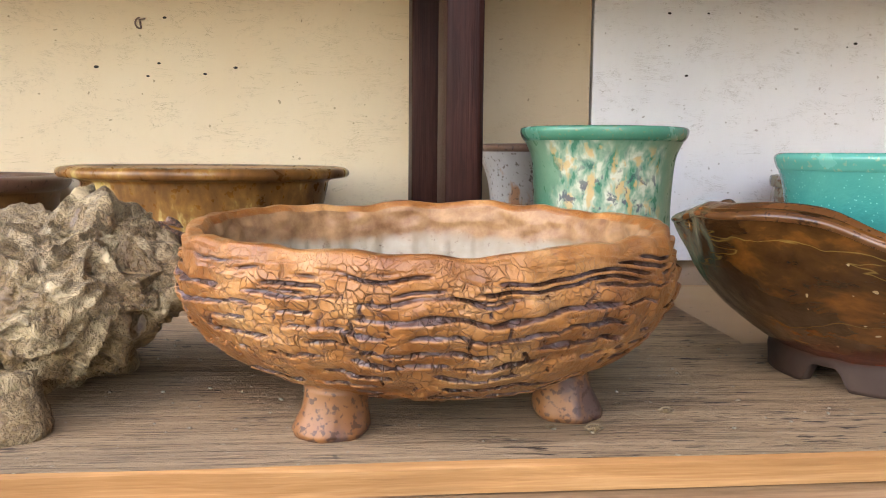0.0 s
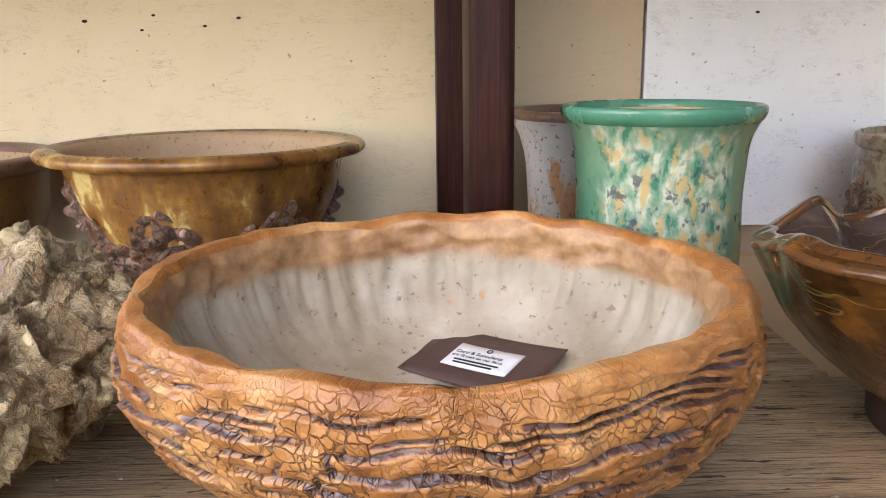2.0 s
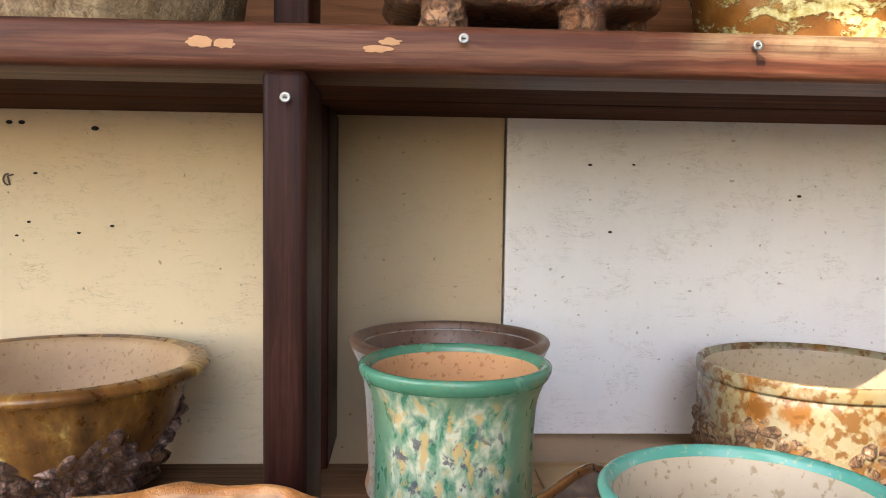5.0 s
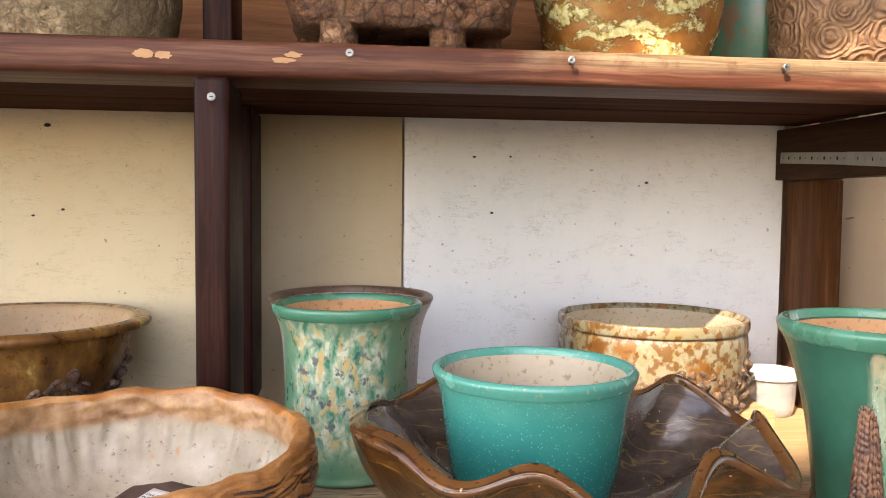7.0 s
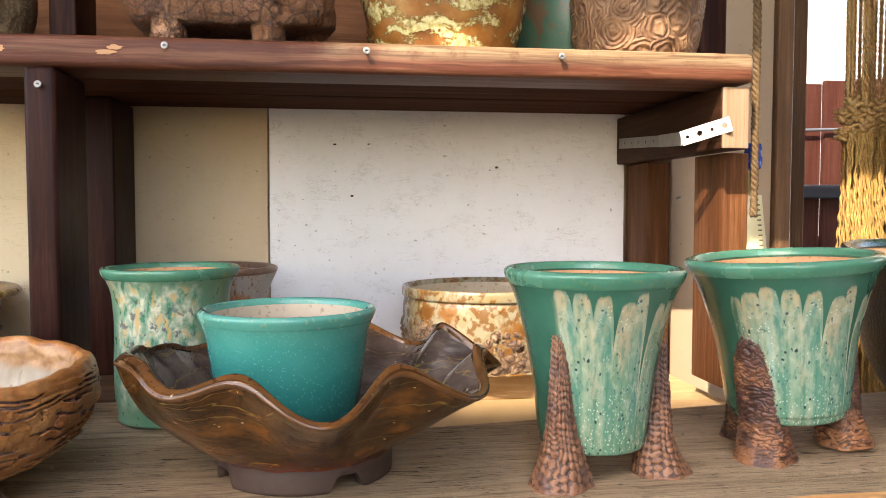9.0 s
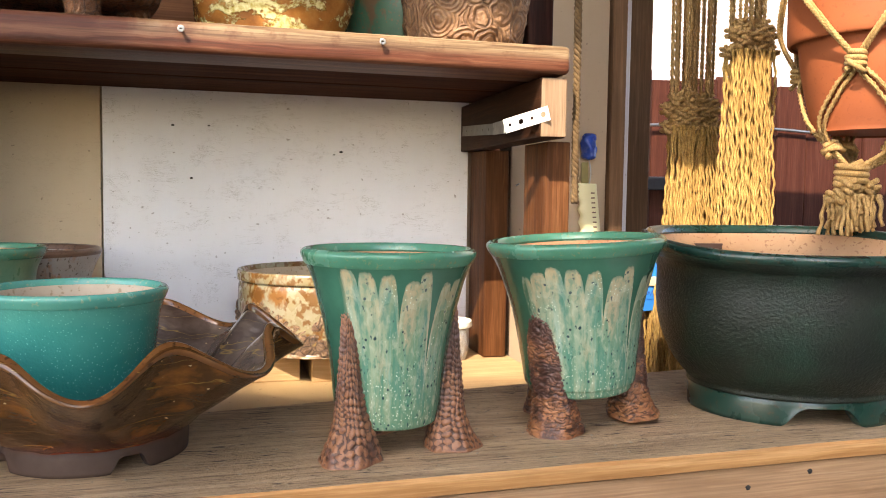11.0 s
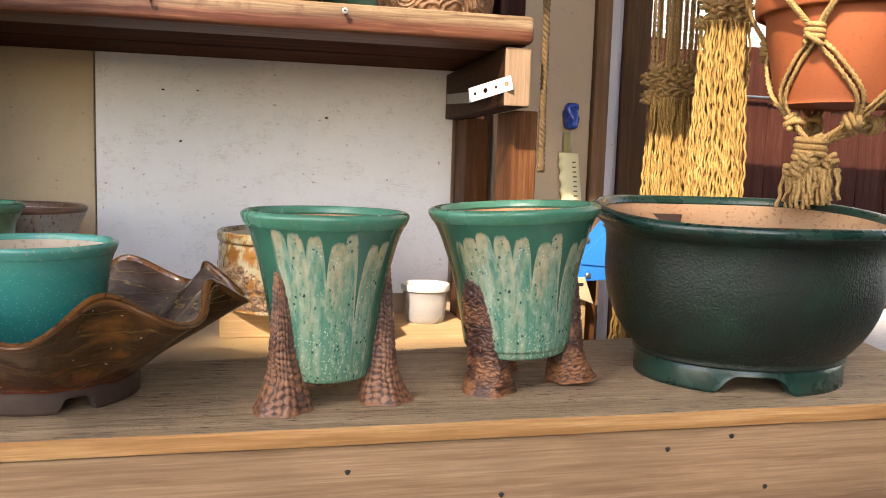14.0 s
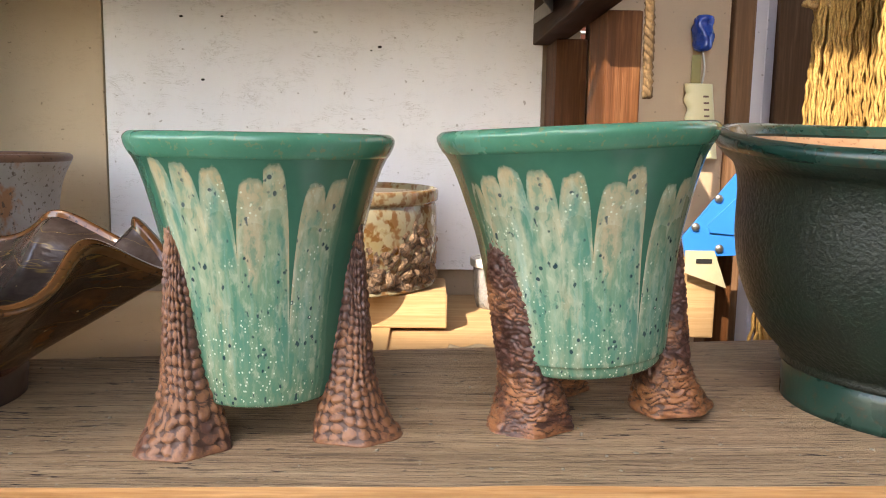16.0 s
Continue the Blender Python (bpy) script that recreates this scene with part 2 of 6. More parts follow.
def tube(points, radius, sides=8, closed=False):
    """A round bar along points; radius may be a list."""
    bm = bmesh.new()
    pts = [Vector(p) for p in points]
    rings, up = [], Vector((0.31, 0.17, 0.93))
    for i, p in enumerate(pts):
        d = (pts[min(i + 1, len(pts) - 1)] - pts[max(i - 1, 0)]).normalized()
        s = d.cross(up)
        s = s.normalized() if s.length > 1e-4 else Vector((1, 0, 0))
        up = s.cross(d).normalized()
        r = radius[i] if isinstance(radius, (list, tuple)) else radius
        rings.append([bm.verts.new(p + r * (math.cos(a) * s + math.sin(a) * up)) for a in (2 * math.pi * k / sides for k in range(sides))])
    for a, b in zip(rings, rings[1:]):
        for k in range(sides):
            bm.faces.new((a[k], a[(k + 1) % sides], b[(k + 1) % sides], b[k]))
    bm.faces.new(rings[0][::-1])
    bm.faces.new(rings[-1])
    return bm


def join(bms):
    """Several bmeshes as one."""
    me, out = bpy.data.meshes.new("joined"), bmesh.new()
    for b in bms:
        b.to_mesh(me)
        b.free()
        out.from_mesh(me)
    bpy.data.meshes.remove(me)
    return out


def screw(at, towards=(0, -1, 0)):
    """A cross-head screw standing a little out of the wood."""
    ob = thing("screw", at, "galvanised screw standing proud of the stained wood", "screw", "screws in the shelf frame")
    prof = [(0.0005, 0.006), (0.0018, 0.0062), (0.0038, 0.0072), (0.0041, 0.0065), (0.0032, 0.005), (0.0016, 0.003), (0.0016, -0.006)]
    part("head", lathe(prof, 14), STEEL, ob)
    part("recess", new_box((-0.0016, -0.0005, 0.0064), (0.0016, 0.0005, 0.00715)), DARKHOLE, ob, smooth=False)
    ob.rotation_euler = Vector(towards).to_track_quat("Z", "Y").to_euler()
    return ob


# ================= ground and surroundings =================
def ground_material():
    m = Mat("packed_earth", 0.95)
    a, b = m.noise(3, 6, 0.6), m.noise(60, 4, 0.6)
    m.color(m.mix(m.ramp(b, (0.3, 0.0), (0.7, 0.5)), m.ramp(a, (0.3, (0.075, 0.062, 0.050)), (0.7, (0.12, 0.10, 0.082))), (0.07, 0.058, 0.046)))
    m.bump((b, 0.5, 0.01))
    return m.m


bm = bmesh.new()
bmesh.ops.create_grid(bm, x_segments=8, y_segments=8, size=60)
g = part("ground", bm, ground_material(), smooth=False)
g.location.z = -0.85
tagged(g, "dry packed earth of the yard", "ground", kind="structure")

# unseen house, added behind the camera to cast shade on the lower shelf
HOUSE = paint_board("house_stucco", (0.40, 0.36, 0.30), (0.35, 0.31, 0.26), (0.2, 0.17, 0.13), 0.2)
ROOFING = plain("roof_shingle", (0.12, 0.1, 0.09), 0.9)
h = thing("house", (0, -7.0, -0.85), "unseen tall stucco house with a taller wing, added to shade the shelf", "house")
part("wall", new_box((-6.4, -4.5, 0), (-3.0, 0.0, 8.82)), HOUSE, h, smooth=False)
# wing and ridge heights are set by where the sun should stop
part("wing", new_box((-6.4, -0.12, 8.822), (-4.73, -0.002, 10.6)), HOUSE, h, smooth=False)
part("roof", new_box((-4.728, -0.6, 8.822), (-2.9, 0.02, 8.86), 0.01), ROOFING, h, smooth=False)

part("roof_ridge", new_box((-4.09, -0.3, 8.862), (-2.9, 0.0, 8.96), 0.01), ROOFING, h, smooth=False)
# unseen garage, added to keep sky light off the right side
gar = thing("garage", (1.6, -4.8, -0.85), "unseen dark brown boarded garage, added to block light from the right", "garage")
DARK_SIDING = wood("dark_brown_siding", (0.02, 0.013, 0.009), (0.04, 0.027, 0.018), (0.06, 0.04, 0.028), 2, 0.8)
part("wall", new_box((0, 0, 0), (4.0, 4.3, 4.2)), DARK_SIDING, gar, smooth=False)
part("roof", new_box((-0.15, -0.1, 4.202), (4.1, 4.4, 4.3), 0.02), ROOFING, gar, smooth=False)

# ================= the shelf =================
# front plank: worn grey top, bare edge; its back edge runs slightly askew
def plank_mesh(corners, z0, z1, cuts=40):
    """A board from four corners (front left, front right, back right, back left); the bare front edge has material 1."""
    bm = bmesh.new()
    fl, fr, br, bl = [Vector(c) for c in corners]
    rows = []
    for i in range(cuts + 1):
        t = i / cuts
        f, b = fl.lerp(fr, t), bl.lerp(br, t)
        w = 0.0016 * noise.noise(Vector((f.x * 9, 3.1, 0))) + 0.0008 * noise.noise(Vector((f.x * 40, 1.1, 0)))
        e = 0.0016 * noise.noise(Vector((f.x * 14, 7.7, 0)))
        ch = 0.0022 + 0.0012 * noise.noise(Vector((f.x * 25, 5.5, 0)))
        pts = [(f.x, f.y + w, z0 + 0.001), (f.x, f.y + w - 0.0006, z1 - ch), (f.x, f.y + w + ch, z1 + e * 0.3), (f.x, f.y + 0.03, z1), (b.x, b.y - 0.004, z1), (b.x, b.y, z1 - 0.004), (b.x, b.y, z0)]
        rows.append([bm.verts.new(p) for p in pts])
    for a, b in zip(rows, rows[1:]):
        for k in range(len(a)):
            fc = bm.faces.new((a[k], b[k], b[(k + 1) % len(a)], a[(k + 1) % len(a)]))
            fc.material_index = 1 if k in (0, 1) else 0
    bm.faces.new(rows[0])
    bm.faces.new(rows[-1][::-1])
    bmesh.ops.recalc_face_normals(bm, faces=bm.faces)
    return bm


pl = part("shelf_plank", plank_mesh(((-0.9, 0.360, 0), (1.372, 0.4095, 0), (1.46, 0.80, 0), (0.30, 0.63, 0)), -0.017, 0.0), [WEATHERED, RAW_EDGE], smooth=False)
tagged(pl, "weathered grey wooden shelf plank with a bare orange sawn edge", "plank")
pl = part("shelf_plank", plank_mesh(((-0.9, 0.3635, 0), (0.298, 0.6325, 0), (0.302, 0.834, 0), (-0.9, 0.834, 0)), -0.030, -0.0006), [WEATHERED, WEATHERED], smooth=False)
tagged(pl, "weathered grey plank fitted behind the front plank", "plank")
board("shelf_plank", (-0.9, 0.838, -0.030), (0.298, 1.02, 0.0), DARK_PLANK, "dark reddish worn plank below the back panel", "plank")
board("back_plank", (0.306, 0.66, -0.07), (0.955, 1.118, -0.032), LIGHT_WOOD, "pale wooden board under the white panel", "plank")
board("apron_board", (-0.9, 0.0, -0.17), (1.5, 0.022, -0.0185), APRON, "broad brown apron board below the shelf plank", "board")
bpy.data.objects["apron_board"].location = (0.30, 0.4015, -0.094)
bpy.data.objects["apron_board"].rotation_euler.z = 0.0218
# the tan sheet at the back
board("plywood_sheet", (0.33, 0.645, -0.0315), (0.70, 1.08, -0.0275), PLY, "thin tan plywood sheet lying on the back board", "plywood", 0.001)

# back panels
board("wall_back", (-0.9, 1.140, -0.85), (0.955, 1.20, 1.25), TAN, "tan painted wall behind the shelf", "wall", kind="structure")
board("wall_panel_tan", (0.0615, 1.122, -0.04), (0.2895, 1.139, 0.44), CREAM_DIM, "darker tan wall panel beside the post", "wall panel", 0.001, "structure")
board("wall_panel_cream", (-0.9, 1.122, -0.04), (0.0605, 1.139, 0.44), CREAM, "cream painted wall panel with nail holes and scuffs", "wall panel", 0.001, "structure")
board("wall_panel_white", (0.2925, 1.120, 0.0035), (0.899, 1.139, 0.44), WHITE, "scuffed white painted wall panel", "wall panel", 0.001, "structure")
board("wall_left", (-1.0, 0.90, -0.85), (-0.902, 1.2, 1.25), TAN, "tan wall closing the shelf", "wall", kind="structure")


def rounded_rail(name, lo, hi, r, material, label, category="rail"):
    lo, hi = Vector(lo), Vector(hi)
    mid = (lo + hi) / 2
    ob = part(name, new_box(lo - mid, hi - mid, r, 4), material)
    ob.location = mid
    return tagged(ob, label, category)


def sunlit_rail():
    """Worn red stain, with sunlight on the right stretch painted in as paler tan wood."""
    m = Mat("sunlit_red_rail", 0.5, 0.0, 0.25)
    g = m.noise(1.0, 6, 0.6, m.scaled((2.2, 80, 80), src=m.warp(m.co, 7, 0.02)), 0.6)
    f = m.noise(1.0, 3, 0.6, m.scaled((9, 420, 420)))
    c = m.ramp(g, (0.28, (0.036, 0.010, 0.006)), (0.5, (0.115, 0.036, 0.019)), (0.72, (0.22, 0.095, 0.052)))
    bare = m.ramp(g, (0.30, (0.125, 0.070, 0.038)), (0.5, (0.27, 0.185, 0.105)), (0.72, (0.40, 0.30, 0.185)))
    # the sunlit stretch: paler colour along x, upper half only
    along = m.math("ADD", m.axis(0), m.math("MULTIPLY", m.math("SUBTRACT", m.noise(11, 5, 0.65), 0.5), 0.22))
    k = m.math("MULTIPLY", m.ramp(along, (0.36, 0.0), (0.44, 1.0)), m.ramp(m.noise(30, 5, 0.65), (0.30, 0.25), (0.46, 0.95)))
    k = m.math("MULTIPLY", k, m.ramp(m.math("ADD", m.axis(2), 0.1), (0.096, 0.0), (0.107, 1.0)))
    c = m.mix(k, c, bare)
    c = m.mix(m.ramp(f, (0.50, 0.0), (0.62, 0.5)), c, (0.06, 0.025, 0.014))
    m.color(c)
    m.bump((g, 0.3, 0.002), (f, 0.4, 0.001))
    return m.m


SUNLIT_RAIL = sunlit_rail()
rail = rounded_rail("shelf_rail", (-0.9, 0.7295, 0.4035), (0.9215, 0.82, 0.4405), 0.008, SUNLIT_RAIL, "red-stained rounded front rail of the upper shelf, paint chipped")
board("upper_shelf_board", (-0.9, 0.823, 0.4075), (0.921, 0.955, 0.440), RED_STAIN, "red-stained board of the upper shelf", "board", 0.004)
board("upper_shelf_board", (-0.9, 0.959, 0.4075), (0.921, 1.1185, 0.440), RED_STAIN, "red-stained board of the upper shelf", "board", 0.004)
rounded_rail("front_post", (0.0565, 0.7200, -0.0005), (0.0905, 0.835, 0.4025), 0.006, RED_POST, "dark red-stained upright post under the upper shelf", "post")
rounded_rail("back_post", (0.036, 0.995, 0.0005), (0.0815, 1.119, 0.406), 0.003, RED_POST, "dark red-stained post against the back panel", "post")
rounded_rail("upper_post", (0.045, 0.845, 0.441), (0.078, 0.935, 0.90), 0.003, RED_POST, "red-stained post standing on the upper shelf", "post")
brace = rounded_rail("end_brace", (0.8845, 0.744, 0.3215), (0.9215, 1.119, 0.4005), 0.002, BROWN_BEAM, "brown-stained end brace under the upper shelf", "brace")
# sunlight on the brace's front end is put into this paler colour
part("end_grain", new_box((-0.0177, -0.1912, -0.0387), (0.0177, -0.1878, 0.0387), 0.001), END_GRAIN, brace, "sawn end of the brace, coloured pale for the sun on it", smooth=False)
rounded_rail("right_post", (0.917, 0.797, -0.0), (0.953, 0.886, 0.3205), 0.0025, BROWN_POST, "brown-stained post with a sunlit face", "post")
rounded_rail("right_back_post", (0.904, 1.03, -0.031), (0.9445, 1.119, 0.3205), 0.0025, BROWN_POST, "dark brown-stained post by the back panel", "post")
rounded_rail("upper_right_post", (0.905, 0.85, 0.441), (0.945, 0.94, 1.1), 0.003, RED_POST, "dark red-stained post above the shelf", "post")
for x in (0.2075, 0.4338, 0.668):
    screw((x, 0.7262, 0.4285))
screw((0.0755, 0.7170, 0.381))

# right-hand wall, trim and what stands beyond
board("wall_right", (0.957, 1.055, -0.85), (1.137, 1.12, 1.25), TAN, "tan painted wall with hooks", "wall", kind="structure")
board("trim_brown", (1.138, 1.043, -0.85), (1.166, 1.12, 1.25), TRIM_WOOD, "brown wooden corner trim", "trim", kind="structure")
board("trim_pale", (1.275, 1.40, -0.85), (1.345, 1.43, 1.25), LAVENDER, "pale grey painted door trim", "trim", kind="structure")
board("trim_post", (1.347, 1.39, -0.85), (1.41, 1.45, 1.25), TRIM_WOOD, "brown painted door post", "trim", kind="structure")
board("wall_side", (1.168, 1.122, -0.85), (1.215, 1.42, 1.25), LAVENDER, "tan wall by the door", "wall", kind="structure")
# unseen lean-to roof over the shelf, placed to keep sun off the upper wall
board("ceiling_roof", (-1.05, 0.0, 1.256), (3.2, 1.50, 1.30), TRIM_WOOD, "unseen boarded lean-to roof over the shelf", "roof", kind="structure")


# ================= glazes and clays =================
def bark_glaze():
    """Tan clay with a fine crackle; darker brown and lilac glaze colour follows the carved grooves."""
    m = Mat("cracked_bark_clay", 0.5)
    u = m.around(0.145)
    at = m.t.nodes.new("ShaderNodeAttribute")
    at.attribute_name = "groove_dark"
    # groove darkening is set in the colour and follows the carved depth
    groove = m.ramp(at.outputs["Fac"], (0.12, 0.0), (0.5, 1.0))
    crack = m.vor(1.0, m.scaled((170, 215, 1), src=m.warp(m.warp(u, 70, 0.010), 260, 0.003)))
    crackm = m.math("MULTIPLY", m.ramp(crack, (0.0, 1.0), (0.025, 0.6), (0.06, 0.0)), m.ramp(m.noise(34, 5, 0.7), (0.40, 0.05), (0.56, 1.0)))
    hair = m.vor(1.0, m.scaled((330, 260, 1), src=m.warp(u, 60, 0.006)))
    hairm = m.math("MULTIPLY", m.ramp(hair, (0.0, 0.8), (0.05, 0.0)), m.ramp(m.noise(38, 3, 0.6), (0.48, 0.0), (0.58, 1.0)))
    crackm = m.math("MAXIMUM", crackm, hairm)
    body = m.ramp(m.axis(2), (0.090, 1.0), (0.103, 0.18))  # the rim band is smoother
    crackm = m.math("MULTIPLY", crackm, body)
    a = m.noise(20, 5, 0.6)
    c = m.ramp(a, (0.32, (0.21, 0.066, 0.014)), (0.5, (0.40, 0.165, 0.045)), (0.68, (0.62, 0.335, 0.13)))
    c = m.mix(m.ramp(m.noise(110, 4, 0.65), (0.40, 0.0), (0.72, 0.55)), c, (0.23, 0.085, 0.028))
    c = m.mix(m.math("MULTIPLY", crackm, 0.60), c, (0.11, 0.040, 0.018))
    groove_dark = m.ramp(m.noise(60, 3, 0.6), (0.44, (0.085, 0.036, 0.020)), (0.66, (0.17, 0.115, 0.11)))
    c = m.mix(groove, c, groove_dark)
    m.color(c)
    m.link(m.ramp(groove, (0.0, 0.33), (1.0, 0.2)), m.b.inputs["Roughness"])
    m.bump((m.math("SUBTRACT", 1.0, crackm), 0.9, 0.0016), (m.noise(60, 4, 0.6), 0.4, 0.003), (m.noise(340, 3, 0.6), 0.6, 0.0010))
    return m.m


def lining_glaze():
    """Cream slip inside the bowl, bare tan clay towards the rim."""
    m = Mat("cream_lining", 0.5)
    a, b = m.noise(16, 5, 0.6), m.noise(70, 4, 0.65)
    c = m.ramp(a, (0.3, (0.26, 0.200, 0.125)), (0.52, (0.37, 0.305, 0.215)), (0.75, (0.50, 0.44, 0.345)))
    c = m.mix(m.ramp(m.noise(170, 3, 0.6), (0.62, 0.0), (0.70, 0.8)), c, (0.17, 0.10, 0.06))
    c = m.mix(m.ramp(m.noise(38, 2, 0.5), (0.73, 0.0), (0.76, 0.9)), c, (0.42, 0.22, 0.09))
    edge = m.math("ADD", m.axis(2), m.math("MULTIPLY", m.math("SUBTRACT", m.noise(22, 3, 0.6), 0.5), 0.028))
    c = m.mix(m.ramp(edge, (0.083, 0.0), (0.090, 1.0)), c, m.ramp(b, (0.3, (0.20, 0.085, 0.032)), (0.7, (0.44, 0.25, 0.115))))
    m.color(c)
    m.bump((b, 0.4, 0.0015), (m.noise(300, 2, 0.5), 0.3, 0.0005))
    return m.m


def crag_clay(name, lo, mid, hi, scale=60.0, rough=0.8, bumpd=0.004, crease=0.85):
    """Broken, crusty clay."""
    m = Mat(name, rough)
    w = m.warp(m.co, scale * 0.6, 1.1 / scale)
    v = m.vor(scale, w)
    n = m.noise(scale * 0.8, 6, 0.65, w)
    fine = m.noise(scale * 5, 4, 0.65)
    c = m.ramp(n, (0.30, lo), (0.44, mid), (0.62, hi))
    # shade in the crevices is put into the colour along the bump's low lines
    c = m.mix(m.ramp(m.math("ABSOLUTE", m.math("SUBTRACT", n, 0.5)), (0.0, 0.7), (0.014, 0.0)), c, tuple(0.5 * x for x in lo))
    c = m.mix(m.ramp(v, (0.0, crease), (0.12, 0.0)), c, tuple(0.35 * x for x in lo))
    c = m.mix(m.ramp(fine, (0.33, 0.4), (0.46, 0.0)), c, lo)
    m.color(c)
    m.rough(n, max(0.1, rough - 0.2), min(1, rough + 0.1))
    m.bump((v, 0.7, bumpd), (m.ramp(m.math("ABSOLUTE", m.math("SUBTRACT", n, 0.5)), (0.0, 0.0), (0.12, 1.0)), 0.9, bumpd), (fine, 0.7, bumpd * 0.35))
    return m.m


def ochre_glaze():
    m = Mat("ochre_glaze", 0.3)
    u = m.around(0.15)
    a = m.noise(1.0, 5, 0.6, m.scaled((26, 16, 26), src=m.warp(u, 20, 0.02)))
    b = m.noise(90, 4, 0.6)
    c = m.ramp(a, (0.34, (0.075, 0.029, 0.009)), (0.48, (0.22, 0.098, 0.024)), (0.57, (0.34, 0.175, 0.044)), (0.625, (0.64, 0.49, 0.19)))
    c = m.mix(m.ramp(b, (0.4, 0.0), (0.7, 0.6)), c, (0.13, 0.055, 0.016))
    m.color(c)
    m.rough(b, 0.2, 0.42)
    m.bump((b, 0.2, 0.001), (m.noise(300, 2, 0.5), 0.15, 0.0004))
    return m.m


def dripped_glaze(name, top, base, tongue, deep, top_z, front, ragged=0.011, r0=0.07, width=0.0165):
    """Green glaze with pale tongues running down one side, with blue-black and white specks."""
    m = Mat(name, 0.24)
    u = m.around(r0)
    arc, z = m.axis(0, u), m.axis(2)
    streak = m.noise(1.0, 3, 0.5, m.scaled((44, 3.0, 1), src=m.warp(u, 40, 0.012)))
    streak2 = m.noise(1.0, 3, 0.5, m.scaled((120, 7, 1), src=m.warp(u, 60, 0.006), shift=(3.3, 1, 0)))
    # ragged upper edge of the run
    bend = m.math("MULTIPLY", m.math("SUBTRACT", m.noise(1.0, 2, 0.5, m.scaled((34, 0.0, 1), src=u)), 0.5), 13.0)
    cell = m.math("ADD", m.math("MULTIPLY", arc, 1.0 / width), m.math("MULTIPLY", bend, 0.06))
    off = m.tongues(cell)
    own = m.axis(0, m.tongues(cell, "Color"))
    gap = m.ramp(off, (0.34, 0.0), (0.47, 1.0))
    lobes = m.math("SUBTRACT", 1.0, m.math("MULTIPLY", m.math("POWER", off, 4.0), 13.0))
    wander = m.math("MULTIPLY", m.math("SUBTRACT", m.noise(1.0, 2, 0.5, m.scaled((26, 0.0, 1), src=u, shift=(9.1, 0, 0))), 0.5), ragged * 1.6)
    wander = m.math("ADD", wander, m.math("MULTIPLY", own, ragged * 1.5))
    edge = m.math("ADD", m.math("ADD", z, m.math("MULTIPLY", m.math("SUBTRACT", 1.0, lobes), ragged * 1.7)), wander)
    edge = m.math("ADD", edge, m.math("MULTIPLY", m.math("SUBTRACT", m.noise(300, 2, 0.5), 0.5), 0.004))
    below = m.ramp(m.math("SUBTRACT", top_z, edge), (0.0, 0.0), (0.0025, 1.0))
    inside = m.ramp(m.math("ABSOLUTE", m.math("ADD", m.math("SUBTRACT", arc, front[0]), m.math("MULTIPLY", m.math("SUBTRACT", streak2, 0.5), 0.03))), (front[1] * 0.93, 1.0), (front[1], 0.0))
    run = m.math("MULTIPLY", below, inside)
    near_edge = m.ramp(m.math("SUBTRACT", top_z, edge), (0.002, 1.0), (0.034, 0.0))
    down = m.ramp(m.math("SUBTRACT", top_z, edge), (0.006, 0.0), (0.085, 1.0))
    pale = m.mix(down, tuple(0.8 * a + 0.2 * b for a, b in zip(tongue, base)), tuple(0.30 * a + 0.70 * b for a, b in zip(tongue, base)))
    t1 = m.mix(m.ramp(streak, (0.40, 1.0), (0.62, 0.0)), pale, tuple(0.75 * a + 0.25 * b for a, b in zip(base, deep)))
    t1 = m.mix(m.ramp(streak2, (0.56, 0.0), (0.70, 0.55)), t1, (0.30, 0.44, 0.38))
    t1 = m.mix(m.math("MULTIPLY", m.ramp(streak2, (0.36, 0.9), (0.49, 0.0)), m.math("ADD", m.math("MULTIPLY", down, 0.8), 0.2)), t1, deep)
    t1 = m.mix(m.math("MULTIPLY", m.math("MULTIPLY", near_edge, 0.85), m.ramp(m.noise(70, 4, 0.6), (0.36, 0.25), (0.56, 1.0))), t1, (0.42, 0.30, 0.16))
    fade = m.ramp(m.math("SUBTRACT", top_z, z), (0.012, 0.9), (0.034, 0.0))
    t1 = m.mix(m.math("MULTIPLY", m.math("MULTIPLY", gap, fade), m.ramp(streak2, (0.36, 0.45), (0.55, 1.0))), t1, deep)
    tan = m.noise(1.0, 3, 0.6, m.scaled((62, 9, 1), src=m.warp(u, 50, 0.010), shift=(7.7, 2, 0)))
    t1 = m.mix(m.ramp(tan, (0.55, 0.0), (0.68, 0.8)), t1, (0.40, 0.33, 0.21))
    t1 = m.mix(m.ramp(tan, (0.32, 0.8), (0.43, 0.0)), t1, (0.05, 0.20, 0.16))
    foot = m.ramp(m.math("ADD", z, m.math("MULTIPLY", m.math("SUBTRACT", streak, 0.5), 0.08)), (0.030, 0.9), (0.100, 0.0))
    t1 = m.mix(foot, t1, tuple(0.5 * a + 0.5 * b for a, b in zip(base, deep)))
    top_c = m.mix(m.ramp(m.noise(30, 4, 0.6), (0.3, 0.0), (0.75, 0.6)), top, tuple(0.6 * v for v in top))
    c = m.mix(run, top_c, t1)
    speck = m.vor(150, m.warp(u, 90, 0.004), "F1")
    mott = m.noise(1.0, 4, 0.65, m.scaled((150, 60, 1), src=m.warp(u, 80, 0.008)))
    c = m.mix(m.math("MULTIPLY", run, m.ramp(mott, (0.52, 0.0), (0.66, 0.45))), c, (0.44, 0.46, 0.34))
    c = m.mix(m.math("MULTIPLY", run, m.ramp(mott, (0.36, 0.65), (0.47, 0.0))), c, (0.06, 0.20, 0.14))
